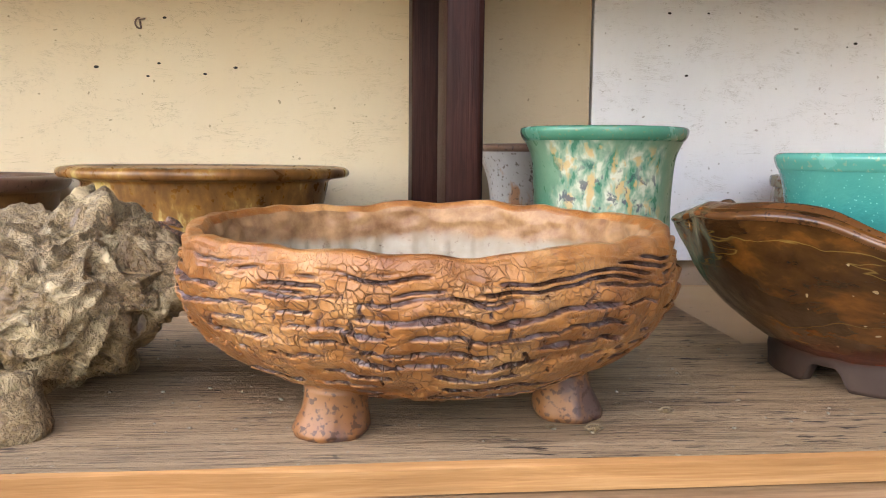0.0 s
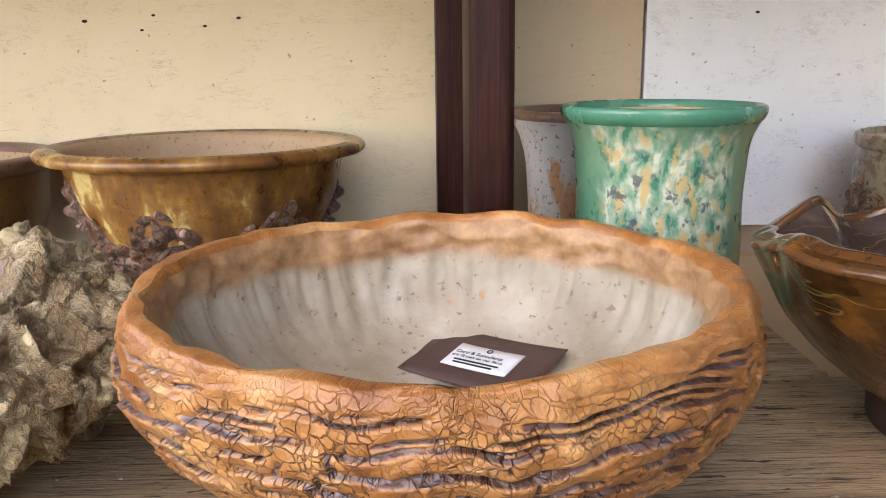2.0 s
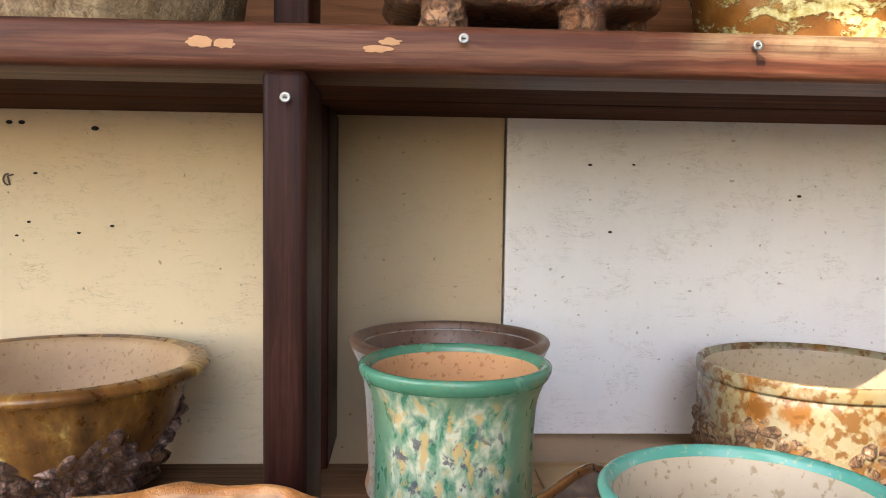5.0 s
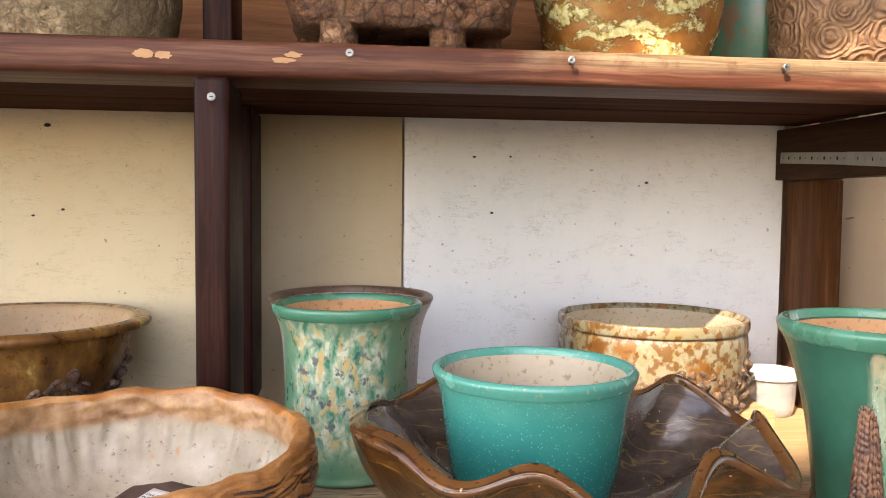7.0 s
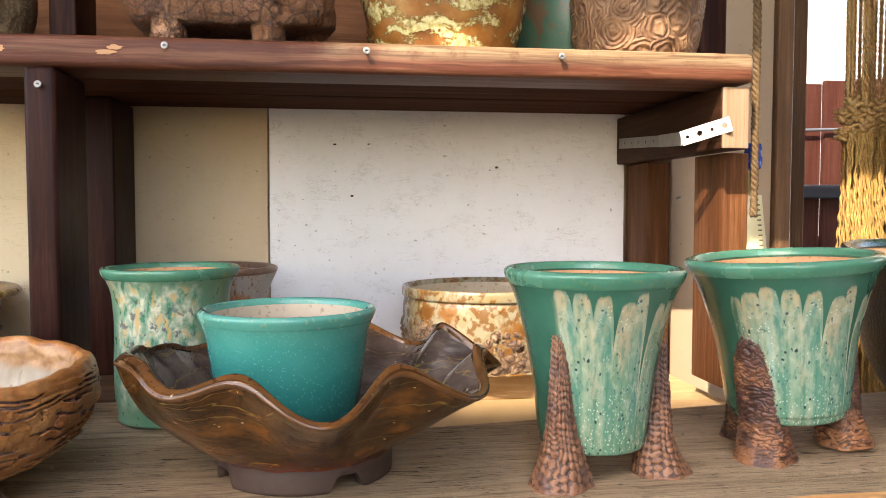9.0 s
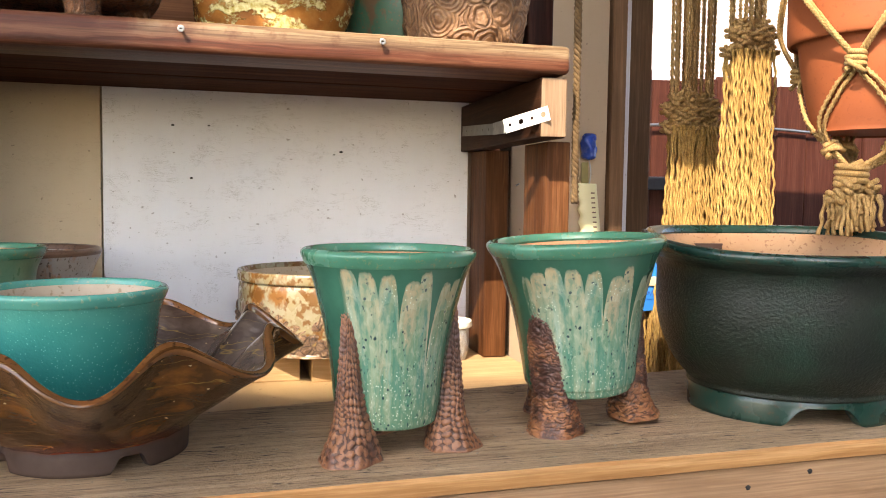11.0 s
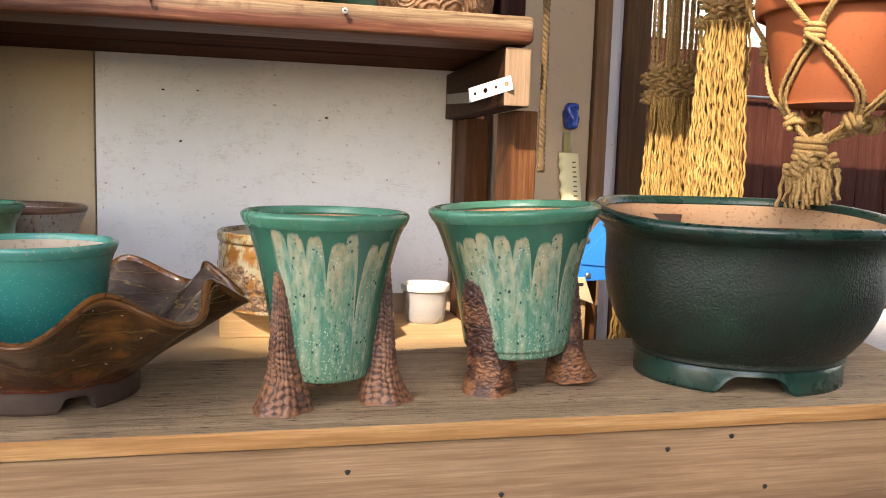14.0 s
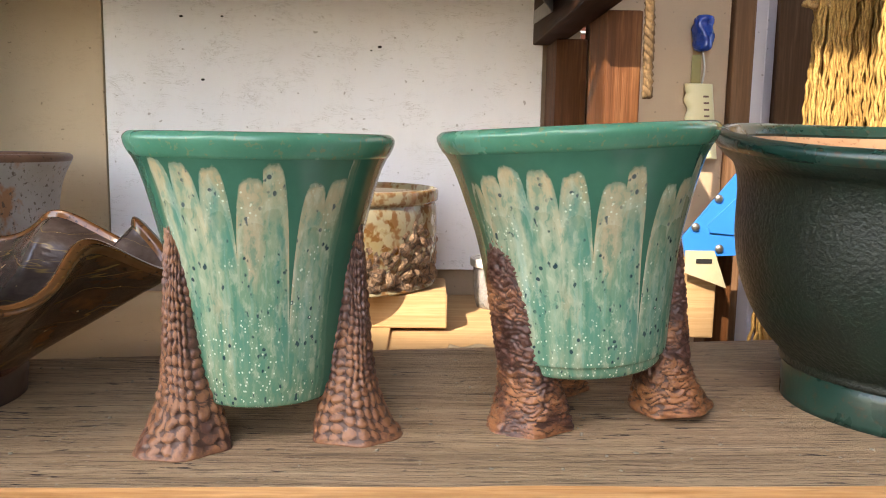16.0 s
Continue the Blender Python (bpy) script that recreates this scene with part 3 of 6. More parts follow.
    blots = m.noise(1.0, 2, 0.5, m.scaled((170, 110, 1), src=u, shift=(5, 3, 0)))
    c = m.mix(m.math("MULTIPLY", run, m.ramp(blots, (0.66, 0.0), (0.71, 0.9))), c, (0.02, 0.05, 0.06))
    c = m.mix(m.math("MULTIPLY", m.ramp(speck, (0.16, 0.95), (0.24, 0.0)), m.math("MULTIPLY", run, m.ramp(m.noise(1.0, 2, 0.5, m.scaled((75, 14, 1), src=u)), (0.50, 0.0), (0.56, 1.0)))), c, (0.015, 0.04, 0.05))
    white = m.vor(300, u, "F1")
    low = m.ramp(m.math("ADD", m.noise(28, 3, 0.5), m.ramp(z, (0.03, 0.10), (0.13, 0.0))), (0.48, 0.0), (0.57, 0.9))
    c = m.mix(m.math("MULTIPLY", m.ramp(white, (0.16, 0.9), (0.24, 0.0)), m.math("MULTIPLY", run, low)), c, (0.58, 0.66, 0.52))
    m.color(c)
    m.link(m.ramp(m.math("MULTIPLY", near_edge, run), (0.0, 0.2), (1.0, 0.5)), m.b.inputs["Roughness"])
    m.bump((m.noise(14, 3, 0.5), 0.12, 0.004), (m.noise(420, 2, 0.5), 0.1, 0.0003), (run, 0.3, 0.0006))
    return m.m


def scaly(name, lo, mid, hi, bare=0.5):
    """Stamped reptile-like scales, darker colour in the grooves and bare clay on top."""
    m = Mat(name, 0.42)
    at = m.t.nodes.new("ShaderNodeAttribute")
    at.attribute_name = "groove_dark"
    a = m.noise(30, 5, 0.65)
    c = m.mix(m.ramp(m.noise(60, 4, 0.6), (0.35, 0.0), (0.65, 1.0)), lo, mid)
    c = m.mix(m.ramp(m.math("ADD", a, m.ramp(m.axis(2), (0.0, 0.12), (0.05, 0.0))), (bare - 0.03, 0.0), (bare + 0.08, 1.0)), c, hi)
    c = m.mix(m.ramp(m.noise(210, 3, 0.6), (0.50, 0.0), (0.66, 0.6)), c, lo)
    # grooves between the scales take half the dark tone
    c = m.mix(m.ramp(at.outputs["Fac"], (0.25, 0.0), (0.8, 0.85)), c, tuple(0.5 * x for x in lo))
    m.color(c)
    m.rough(a, 0.30, 0.60)
    m.bump((m.noise(300, 3, 0.6), 0.5, 0.0008))
    return m.m


def speckled(name, base, tone, speck, rust=None, rough=0.35, sc=200.0, dense=0.6):
    m = Mat(name, rough)
    a = m.noise(20, 5, 0.6)
    c = m.mix(m.ramp(a, (0.3, 0.0), (0.7, 1.0)), base, tone)
    if rust:
        r = m.noise(1.0, 4, 0.6, m.scaled((30, 30, 17)))
        c = m.mix(m.ramp(r, (0.52, 0.0), (0.6, 0.9)), c, rust)
    c = m.mix(m.ramp(m.noise(sc, 2, 0.5), (dense, 0.0), (dense + 0.08, 0.85)), c, speck)
    m.color(c)
    m.rough(a, rough - 0.1, rough + 0.15)
    m.bump((m.noise(sc, 3, 0.6), 0.2, 0.0006), (a, 0.15, 0.003))
    return m.m


def lustre(name, c0, c1, c2, rough=0.12):
    """Glossy flowing brown glaze."""
    m = Mat(name, rough, 0.0, 0.4)
    m.b.inputs["Coat Weight"].default_value, m.b.inputs["Coat Roughness"].default_value = 0.22, 0.05
    w = m.warp(m.co, 16, 0.03)
    a = m.noise(1.0, 5, 0.6, m.scaled((22, 22, 44), src=w))
    b = m.noise(120, 3, 0.6)
    c = m.ramp(a, (0.3, c0), (0.52, c1), (0.72, c2))
    band = m.math("ADD", m.axis(2), m.math("MULTIPLY", m.math("SUBTRACT", m.noise(30, 3, 0.6), 0.5), 0.02))
    c = m.mix(m.ramp(band, (0.020, 0.85), (0.036, 0.0)), c, (0.20, 0.035, 0.012))
    c = m.mix(m.ramp(m.noise(170, 1, 0.5), (0.755, 0.0), (0.78, 0.8)), c, (0.45, 0.33, 0.18))
    m.color(c)
    m.rough(b, rough - 0.04, rough + 0.14)
    line = m.noise(1.0, 3, 0.5, m.scaled((5, 5, 55), src=w, shift=(2, 2, 2)))
    c = m.mix(m.ramp(line, (0.492, 0.0), (0.5, 0.55), (0.508, 0.0)), c, (0.30, 0.20, 0.05))
    m.color(c)
    m.bump((a, 0.25, 0.005), (m.noise(45, 2, 0.5), 0.3, 0.004), (b, 0.12, 0.0008))
    return m.m


def mottled_glaze():
    """Green glaze with a cloud of cream, tan and blue-black on the front."""
    m = Mat("mottled_green_glaze", 0.28)
    u = m.around(0.064)
    w = m.warp(u, 50, 0.012)
    arc, z = m.axis(0, u), m.axis(2)
    blob = m.noise(1.0, 3, 0.55, m.scaled((105, 55, 1), src=w))
    tan = m.noise(1.0, 3, 0.55, m.scaled((95, 50, 1), src=w, shift=(4.4, 8.1, 0)))
    dark = m.noise(1.0, 4, 0.6, m.scaled((100, 70, 1), src=w, shift=(1.4, 2.9, 0)))
    wob = m.math("MULTIPLY", m.math("SUBTRACT", m.noise(28, 3, 0.6), 0.5), 0.05)
    side = m.ramp(m.math("ADD", m.math("ABSOLUTE", m.math("ADD", arc, 0.012)), wob), (0.046, 1.0), (0.056, 0.0))
    high = m.ramp(m.math("ADD", z, wob), (0.158, 1.0), (0.166, 0.0))
    low = m.ramp(m.math("ADD", z, wob), (0.020, 0.0), (0.045, 1.0))
    mask = m.math("MULTIPLY", side, m.math("MULTIPLY", high, low))
    ground = m.mix(m.ramp(m.noise(20, 4, 0.6), (0.35, 0.0), (0.7, 1.0)), (0.055, 0.165, 0.10), (0.13, 0.23, 0.14))
    c = m.ramp(blob, (0.38, (0.06, 0.19, 0.12)), (0.49, (0.20, 0.29, 0.20)), (0.62, (0.45, 0.45, 0.34)))
    c = m.mix(m.ramp(tan, (0.54, 0.0), (0.61, 0.85)), c, (0.46, 0.30, 0.12))
    belt = m.ramp(m.math("ABSOLUTE", m.math("SUBTRACT", z, 0.095)), (0.030, 1.0), (0.055, 0.25))
    c = m.mix(m.math("MULTIPLY", m.ramp(dark, (0.55, 0.0), (0.61, 0.9)), belt), c, (0.045, 0.055, 0.075))
    m.color(m.mix(mask, ground, c))
    m.rough(blob, 0.2, 0.45)
    m.bump((m.noise(380, 2, 0.5), 0.2, 0.0005), (blob, 0.15, 0.0015))
    return m.m


BARK = bark_glaze()
LINING = lining_glaze()
ROCK = crag_clay("craggy_grey_clay", (0.095, 0.050, 0.021), (0.36, 0.245, 0.12), (0.62, 0.48, 0.275), 62.0, 0.5, 0.004, 0.25)
LAVA = crag_clay("purple_lava_clay", (0.070, 0.034, 0.026), (0.34, 0.165, 0.090), (0.42, 0.27, 0.22), 80.0, 0.4, 0.006)
CRUST = crag_clay("tan_crusty_clay", (0.06, 0.028, 0.016), (0.26, 0.15, 0.085), (0.38, 0.25, 0.15), 85.0, 0.6, 0.004)
OCHRE = ochre_glaze()
OCHRE_IN = speckled("pale_ochre_lining", (0.42, 0.27, 0.15), (0.50, 0.34, 0.2), (0.3, 0.17, 0.08), rough=0.6)
BROWN_GLAZE = speckled("brown_ochre_glaze", (0.12, 0.055, 0.018), (0.2, 0.10, 0.03), (0.06, 0.03, 0.015), rough=0.35)
TERRA_IN = speckled("orange_bare_clay", (0.42, 0.20, 0.085), (0.50, 0.27, 0.13), (0.32, 0.13, 0.05), rough=0.75)
CLAY_IN = speckled("tan_bare_clay", (0.36, 0.19, 0.095), (0.44, 0.26, 0.14), (0.24, 0.12, 0.06), rough=0.7)
SAND_IN = speckled("sandy_lining", (0.36, 0.29, 0.2), (0.44, 0.36, 0.26), (0.25, 0.18, 0.1), rough=0.6)
GREY_SPECK = speckled("grey_speckled_glaze", (0.34, 0.31, 0.28), (0.44, 0.42, 0.40), (0.10, 0.07, 0.05), (0.36, 0.16, 0.06), 0.4)
BROWN_LIP = speckled("brown_lip_glaze", (0.12, 0.06, 0.04), (0.2, 0.12, 0.08), (0.05, 0.03, 0.02), rough=0.35)
GREEN_LIP = speckled("green_lip_glaze", (0.040, 0.165, 0.102), (0.075, 0.235, 0.155), (0.13, 0.19, 0.10), rough=0.2, sc=300.0)
DARK_LIP = speckled("deep_green_glaze", (0.006, 0.026, 0.020), (0.011, 0.044, 0.033), (0.05, 0.036, 0.020), rough=0.25)
RUST_WHITE = speckled("rust_flecked_cream_glaze", (0.23, 0.175, 0.080), (0.25, 0.235, 0.165), (0.13, 0.052, 0.010), (0.19, 0.072, 0.010), 0.25, 85.0, 0.50)
LEG1_GLAZE = dripped_glaze("green_dripped_glaze", (0.036, 0.135, 0.088), (0.16, 0.265, 0.165), (0.42, 0.40, 0.27), (0.05, 0.18, 0.12), 0.177, (0.004, 0.060))
LEG2_GLAZE = dripped_glaze("green_run_glaze", (0.034, 0.130, 0.084), (0.15, 0.265, 0.175), (0.38, 0.39, 0.28), (0.045, 0.17, 0.115), 0.176, (0.008, 0.090), 0.012)
VASE_GLAZE = mottled_glaze()
SCALE1 = scaly("brown_scaled_clay", (0.095, 0.044, 0.032), (0.145, 0.066, 0.041), (0.235, 0.104, 0.050), 0.50)
SCALE2 = scaly("dark_scaled_clay", (0.055, 0.022, 0.016), (0.11, 0.045, 0.030), (0.28, 0.118, 0.050), 0.56)
LUSTRE_OUT = lustre("brown_lustre_glaze", (0.022, 0.009, 0.003), (0.066, 0.026, 0.007), (0.20, 0.072, 0.013), 0.10)
LUSTRE_IN = lustre("grey_brown_lustre_lining", (0.035, 0.023, 0.018), (0.075, 0.054, 0.043), (0.14, 0.105, 0.085), 0.14)
LUSTRE_LIP = speckled("amber_lustre_lip", (0.075, 0.030, 0.011), (0.15, 0.065, 0.022), (0.03, 0.013, 0.006), rough=0.12)
FOOT_CLAY = speckled("tan_foot_clay", (0.16, 0.062, 0.022), (0.32, 0.145, 0.055), (0.06, 0.026, 0.017), (0.085, 0.055, 0.055), 0.42, 260.0, 0.54)
TURQ_LIP = speckled("turquoise_lip_glaze", (0.05, 0.25, 0.20), (0.09, 0.31, 0.24), (0.20, 0.30, 0.20), rough=0.2, sc=260.0)
BARE_BROWN = plain("bare_dark_brown_clay", (0.050, 0.027, 0.019), 0.7)
TERRACOTTA = speckled("terracotta", (0.26, 0.062, 0.016), (0.31, 0.080, 0.022), (0.24, 0.058, 0.015), rough=0.75, sc=160.0)


def turquoise():
    m = Mat("turquoise_glaze", 0.22)
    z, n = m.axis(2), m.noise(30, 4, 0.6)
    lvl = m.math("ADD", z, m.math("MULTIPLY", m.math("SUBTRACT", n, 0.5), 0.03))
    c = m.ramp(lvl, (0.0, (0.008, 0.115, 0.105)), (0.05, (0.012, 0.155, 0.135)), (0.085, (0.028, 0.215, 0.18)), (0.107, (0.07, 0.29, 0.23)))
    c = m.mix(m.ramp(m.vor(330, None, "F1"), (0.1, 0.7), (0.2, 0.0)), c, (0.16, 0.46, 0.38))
    m.color(c)
    m.bump((m.noise(330, 2, 0.5), 0.5, 0.0010), (n, 0.1, 0.003))
    return m.m


def dark_satin():
    m = Mat("black_green_satin_glaze", 0.36, 0.0, 0.35)
    a, b = m.noise(14, 5, 0.6), m.noise(330, 3, 0.6)
    c = m.ramp(a, (0.3, (0.008, 0.010, 0.008)), (0.55, (0.010, 0.017, 0.012)), (0.75, (0.011, 0.034, 0.023)))
    edge = m.math("ADD", m.axis(2), m.math("MULTIPLY", m.math("SUBTRACT", m.noise(24, 3, 0.6), 0.5), 0.02))
    c = m.mix(m.ramp(edge, (0.174, 0.0), (0.186, 1.0)), c, (0.011, 0.050, 0.036))
    m.color(c)
    m.rough(b, 0.22, 0.60)
    m.bump((b, 1.0, 0.0012), (m.noise(150, 3, 0.6), 0.45, 0.0010))
    return m.m


TURQ, DARK = turquoise(), dark_satin()


# ================= the pots on the shelf =================
def ring_faces(bm, n, split, a=1, b=0):
    """First split rings of faces get material a, the rest b."""
    bm.faces.ensure_lookup_table()
    for i, f in enumerate(bm.faces):
        f.material_index = a if i < split * n else b
    return bm


def turned(name, at, inner, outer, mats, label, n=96, shape=None, per=5, lip=None, category="pot", group=""):
    """A pot: inner profile from the floor up to the lip, outer profile down to the base. Parts: body, and a lip ring if given."""
    t = thing(name, at, label, category, group)
    a, b = smooth_profile(inner, per), smooth_profile(outer, per)
    bm = lathe(a + b, n, shape)
    ring_faces(bm, n, len(a) - 1)
    part("body", bm, [mats[0], mats[1]], t)
    if lip:
        prof, mat = lip
        part("rim", lathe(smooth_profile(prof + [prof[0]], per), n, shape, close_bottom=False), mat, t)
    return t


def fbm(x, y, z, s, o=4):
    v, amp = 0.0, 1.0
    for _ in range(o):
        v += amp * noise.noise(Vector((x * s, y * s, z * s)))
        s, amp = s * 2.03, amp * 0.5
    return v


def lumps(x, y, z, s):
    """Rounded lumps with creases between, 0 to 1."""
    d = noise.voronoi(Vector((x * s, y * s, z * s)))[0]
    return max(0.0, min(1.0, (d[1] - d[0]) * 1.6))


# --- bark bowl
def step01(lo, hi, v):
    t = max(0.0, min(1.0, (v - lo) / (hi - lo)))
    return t * t * (3 - 2 * t)


def groove_layer(bm, values):
    """Keeps each spot's groove amount, which the materials turn into darker colour."""
    lay = bm.verts.layers.float.new("groove_dark")
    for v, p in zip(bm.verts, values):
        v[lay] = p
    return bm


def bark_relief(a, z):
    """Carved bark: broken level furrows with upright splits between, fine folds under the rim, crumbs at the foot."""
    x, y = math.cos(a), math.sin(a)
    n1, n2 = noise.noise(Vector((x * 3.2, y * 3.2, z * 24))), noise.noise(Vector((x * 10, y * 10, z * 60 + 5)))
    zz = z + 0.0060 * n1 + 0.0022 * n2
    fold = step01(0.086, 0.093, z)
    size = 0.0088
    level = zz / size
    near, row = math.floor(level + 0.5), math.floor(level)
    keep = step01(-0.26, -0.02, noise.noise(Vector((x * 5 + near * 3.7, y * 5, near * 1.9))))
    wide = 0.0009 + 0.0024 * max(0.0, noise.noise(Vector((x * 7, y * 7, near * 2.3 + 9))))
    furrow = keep * max(0.0, 1 - (abs(level - near) * size / wide) ** 2)
    count = 44
    u = a / (2 * math.pi) * count + 0.63 * row + 0.55 * n2 + 0.8 * n1
    col = math.floor(u + 0.5)
    kv = step01(-0.15, 0.1, noise.noise(Vector(((col % count) * 4.31, row * 2.17, 3.3))))
    split = kv * max(0.0, 1 - (abs(u - col) * 0.0207 / 0.0010) ** 2)
    plate = noise.noise(Vector(((math.floor(u) % count) * 7.73, row * 3.37, 1.5)))
    dr = 0.0024 * plate * (1 - fold) + 0.0026 * (level - row - 0.5) * keep + 0.0016 * n2
    groove_dark = max(furrow, 0.75 * split) * (1 - fold)
    # flowing folds under the rim
    f2 = (z + 0.0075 * noise.noise(Vector((x * 2.6, y * 2.6, 7.7))) + 0.0016 * n2) / 0.0040
    k2 = math.floor(f2 + 0.5)
    on = step01(-0.12, 0.05, noise.noise(Vector((x * 3.4, y * 3.4, k2 * 0.55 + 2)))) * fold * (1 - step01(0.099, 0.104, z))
    groove_dark = max(groove_dark, on * max(0.0, 1 - (abs(f2 - k2) * 0.0040 / 0.0013) ** 2))
    crumbs = 1 - step01(0.028, 0.036, z)
    dr += crumbs * 0.0034 * (lumps(x * 0.14, y * 0.14, z, 130) - 0.4)
    return dr - 0.0036 * groove_dark, groove_dark


BARK_GROOVES = []


def bark_shape(a, i, r, z):
    outer, groove_dark = i > BARK_SPLIT, 0.0
    x, y = math.cos(a), math.sin(a)
    k = max(0.0, min(1.0, (z - 0.03) / 0.07))
    dz = k * (0.0045 * y + 0.0035 * noise.noise(Vector((x * 1.7, y * 1.7, 4.0))) + 0.0032 * noise.noise(Vector((x * 5, y * 5, 9.0))))
    if outer:
        dr, groove_dark = bark_relief(a, z)
        dr += 0.002 * noise.noise(Vector((x * 3, y * 3, z * 20)))
    else:
        f = min(1.0, max(0.0, r / 0.1))
        up = min(1.0, max(0.0, (z - 0.045) / 0.03)) * (1 - step01(0.080, 0.089, z))
        band = step01(0.084, 0.092, z)
        dr = f * ((0.0012 + 0.0026 * up) * noise.noise(Vector((x * 11, y * 11, z * 30))) + 0.0024 * up * (0.35 - abs(noise.noise(Vector((x * 15 + 0.7 * noise.noise(Vector((x * 6, y * 6, z * 25))), y * 15, z * 9))))) + 0.0026 * noise.noise(Vector((x * 4, y * 4, z * 24))) + 0.0030 * band * noise.noise(Vector((x * 9, y * 9, z * 130))) - 0.0022 * band * abs(noise.noise(Vector((x * 5, y * 5, z * 60 + 4)))))
        dz += 0.0008 * noise.noise(Vector((x * r * 60, y * r * 60, 1)))
    BARK_GROOVES.append(groove_dark)
    return ((r + dr) * x * 1.025, (r + dr) * y * 0.955, z + dz)


bowl = thing("bark_bowl", (0.0296, 0.508, 0.0), "round tan clay bowl textured like cracked tree bark, on stub feet", "bowl")
inner = smooth_profile([(0.004, 0.030), (0.06, 0.031), (0.098, 0.039), (0.121, 0.060), (0.131, 0.085), (0.1325, 0.099), (0.1345, 0.106)], 10)
outer = smooth_profile([(0.138, 0.1105), (0.1435, 0.110), (0.147, 0.104), (0.149, 0.094), (0.1505, 0.082), (0.147, 0.066), (0.134, 0.045), (0.110, 0.028), (0.072, 0.0155), (0.004, 0.013)], 14)
BARK_SPLIT = len(inner) + 8
part("body", groove_layer(ring_faces(lathe(inner + outer, 640, bark_shape), 640, len(inner) - 1), BARK_GROOVES), [BARK, LINING], bowl)


def stub_foot(x, y, lean, r=0.0155, h=0.03):
    rows = []
    for k in range(9):
        t = k / 8
        rows.append((r * (1.10 - 0.42 * t + 0.30 * t ** 4) if k else r * 0.98, h * t))
    def sh(a, i, rr, z):
        w = 1 + 0.16 * noise.noise(Vector((math.cos(a) * 1.3 + x * 50, math.sin(a) * 1.3, z * 50))) + 0.05 * noise.noise(Vector((math.cos(a) * 6 + x * 50, math.sin(a) * 6, z * 250)))
        return (x + lean[0] * (1 - z / h) + rr * w * math.cos(a), y + lean[1] * (1 - z / h) + rr * w * math.sin(a), z)
    return lathe([(0.001, 0.0)] + rows, 40, sh)


for fx, fy in ((-0.053, -0.073), (0.074, -0.050), (0.055, 0.085), (-0.075, 0.065)):
    part("foot", stub_foot(fx, fy, (fx * 0.10, fy * 0.07), 0.0195, 0.027), FOOT_CLAY, bowl)
# dark disc laid on the floor in place of an open hole
bm = lathe([(0.001, 0.0), (0.0085, 0.0), (0.009, 0.0005), (0.0085, 0.001), (0.001, 0.001)], 20)
hole = part("drain_hole", bm, DARKHOLE, bowl)
hole.location = (-0.0066, -0.012, 0.0305)

# --- paper tag and tape lying in the bowl
BROWN_CARD = plain("brown_card", (0.085, 0.045, 0.034), 0.6)
LABEL_WHITE = plain("white_label", (0.78, 0.78, 0.76), 0.5, grain=30, amount=0.05)
TAPE = plain("cream_masking_tape", (0.66, 0.60, 0.44), 0.6, grain=40, amount=0.12)
INK = plain("black_ink", (0.012, 0.012, 0.012), 0.6)


def sheet(w, d, bend, nx=16, ny=6, th=0.0006, rag=0.0):
    """A bent paper strip, w by d, with some thickness."""
    bm = bmesh.new()
    top, bot = [], []
    for j in range(ny + 1):
        for i in range(nx + 1):
            x, y = (i / nx - 0.5) * w, (j / ny - 0.5) * d
            if i in (0, nx):
                x += rag * noise.noise(Vector((j * 1.7, i, 2)))
            z = bend(x, y)
            top.append(bm.verts.new((x, y, z + th)))
            bot.append(bm.verts.new((x, y, z)))
    q = nx + 1
    for j in range(ny):
        for i in range(nx):
            a = j * q + i
            bm.faces.new((top[a], top[a + 1], top[a + q + 1], top[a + q]))
            bm.faces.new((bot[a], bot[a + q], bot[a + q + 1], bot[a + 1]))
    loop = [j * q for j in range(ny)] + [ny * q + i for i in range(nx)] + [j * q + nx for j in range(ny, 0, -1)] + [i for i in range(nx, 0, -1)]
    for a, b in zip(loop, loop[1:] + loop[:1]):
        bm.faces.new((top[a], top[b], bot[b], bot[a]))
    bmesh.ops.recalc_face_normals(bm, faces=bm.faces)
    return bm


def letters(text, size, mat, parent, at, rz=0.0, tilt=0.0, name="lettering"):
    """Flat lettering from the built-in font, turned into a mesh."""
    cu = bpy.data.curves.new(name, "FONT")
    cu.body, cu.size, cu.align_x, cu.extrude = text, size, "CENTER", 0.00008
    tmp = new(name, cu)
    me = bpy.data.meshes.new_from_object(tmp.evaluated_get(bpy.context.evaluated_depsgraph_get()))
    bpy.data.objects.remove(tmp)
    me.materials.append(mat)
    ob = new(name, me)
    ob.parent = parent
    ob.location, ob.rotation_euler = at, (tilt, 0, rz)
    return ob


tag = thing("paper_tag", (0.056, 0.571, 0.0365), "brown card tag with a white printed label, lying in the bowl", "tag")
tag.rotation_euler = (radians(11), radians(-1), radians(-37))
part("card", sheet(0.086, 0.056, lambda x, y: 0.0006 + 0.9 * x * x, rag=0.002), BROWN_CARD, tag)
part("label", sheet(0.045, 0.025, lambda x, y: 0.0016 + 0.9 * x * x, 10, 4, 0.0004), LABEL_WHITE, tag, "white printed paper label")
letters("Cacti & Succulents", 0.0044, INK, tag, (-0.004, 0.0018, 0.0026))
letters("are Grown on our Farm", 0.0036, INK, tag, (-0.003, -0.0022, 0.0026))
for k in range(2):
    part("print_bar", new_box((-0.017 + k * 0.001, -0.0058 - k * 0.0030, 0.0022), (0.014 - k * 0.003, -0.0046 - k * 0.0030, 0.0026)), INK, tag, smooth=False)
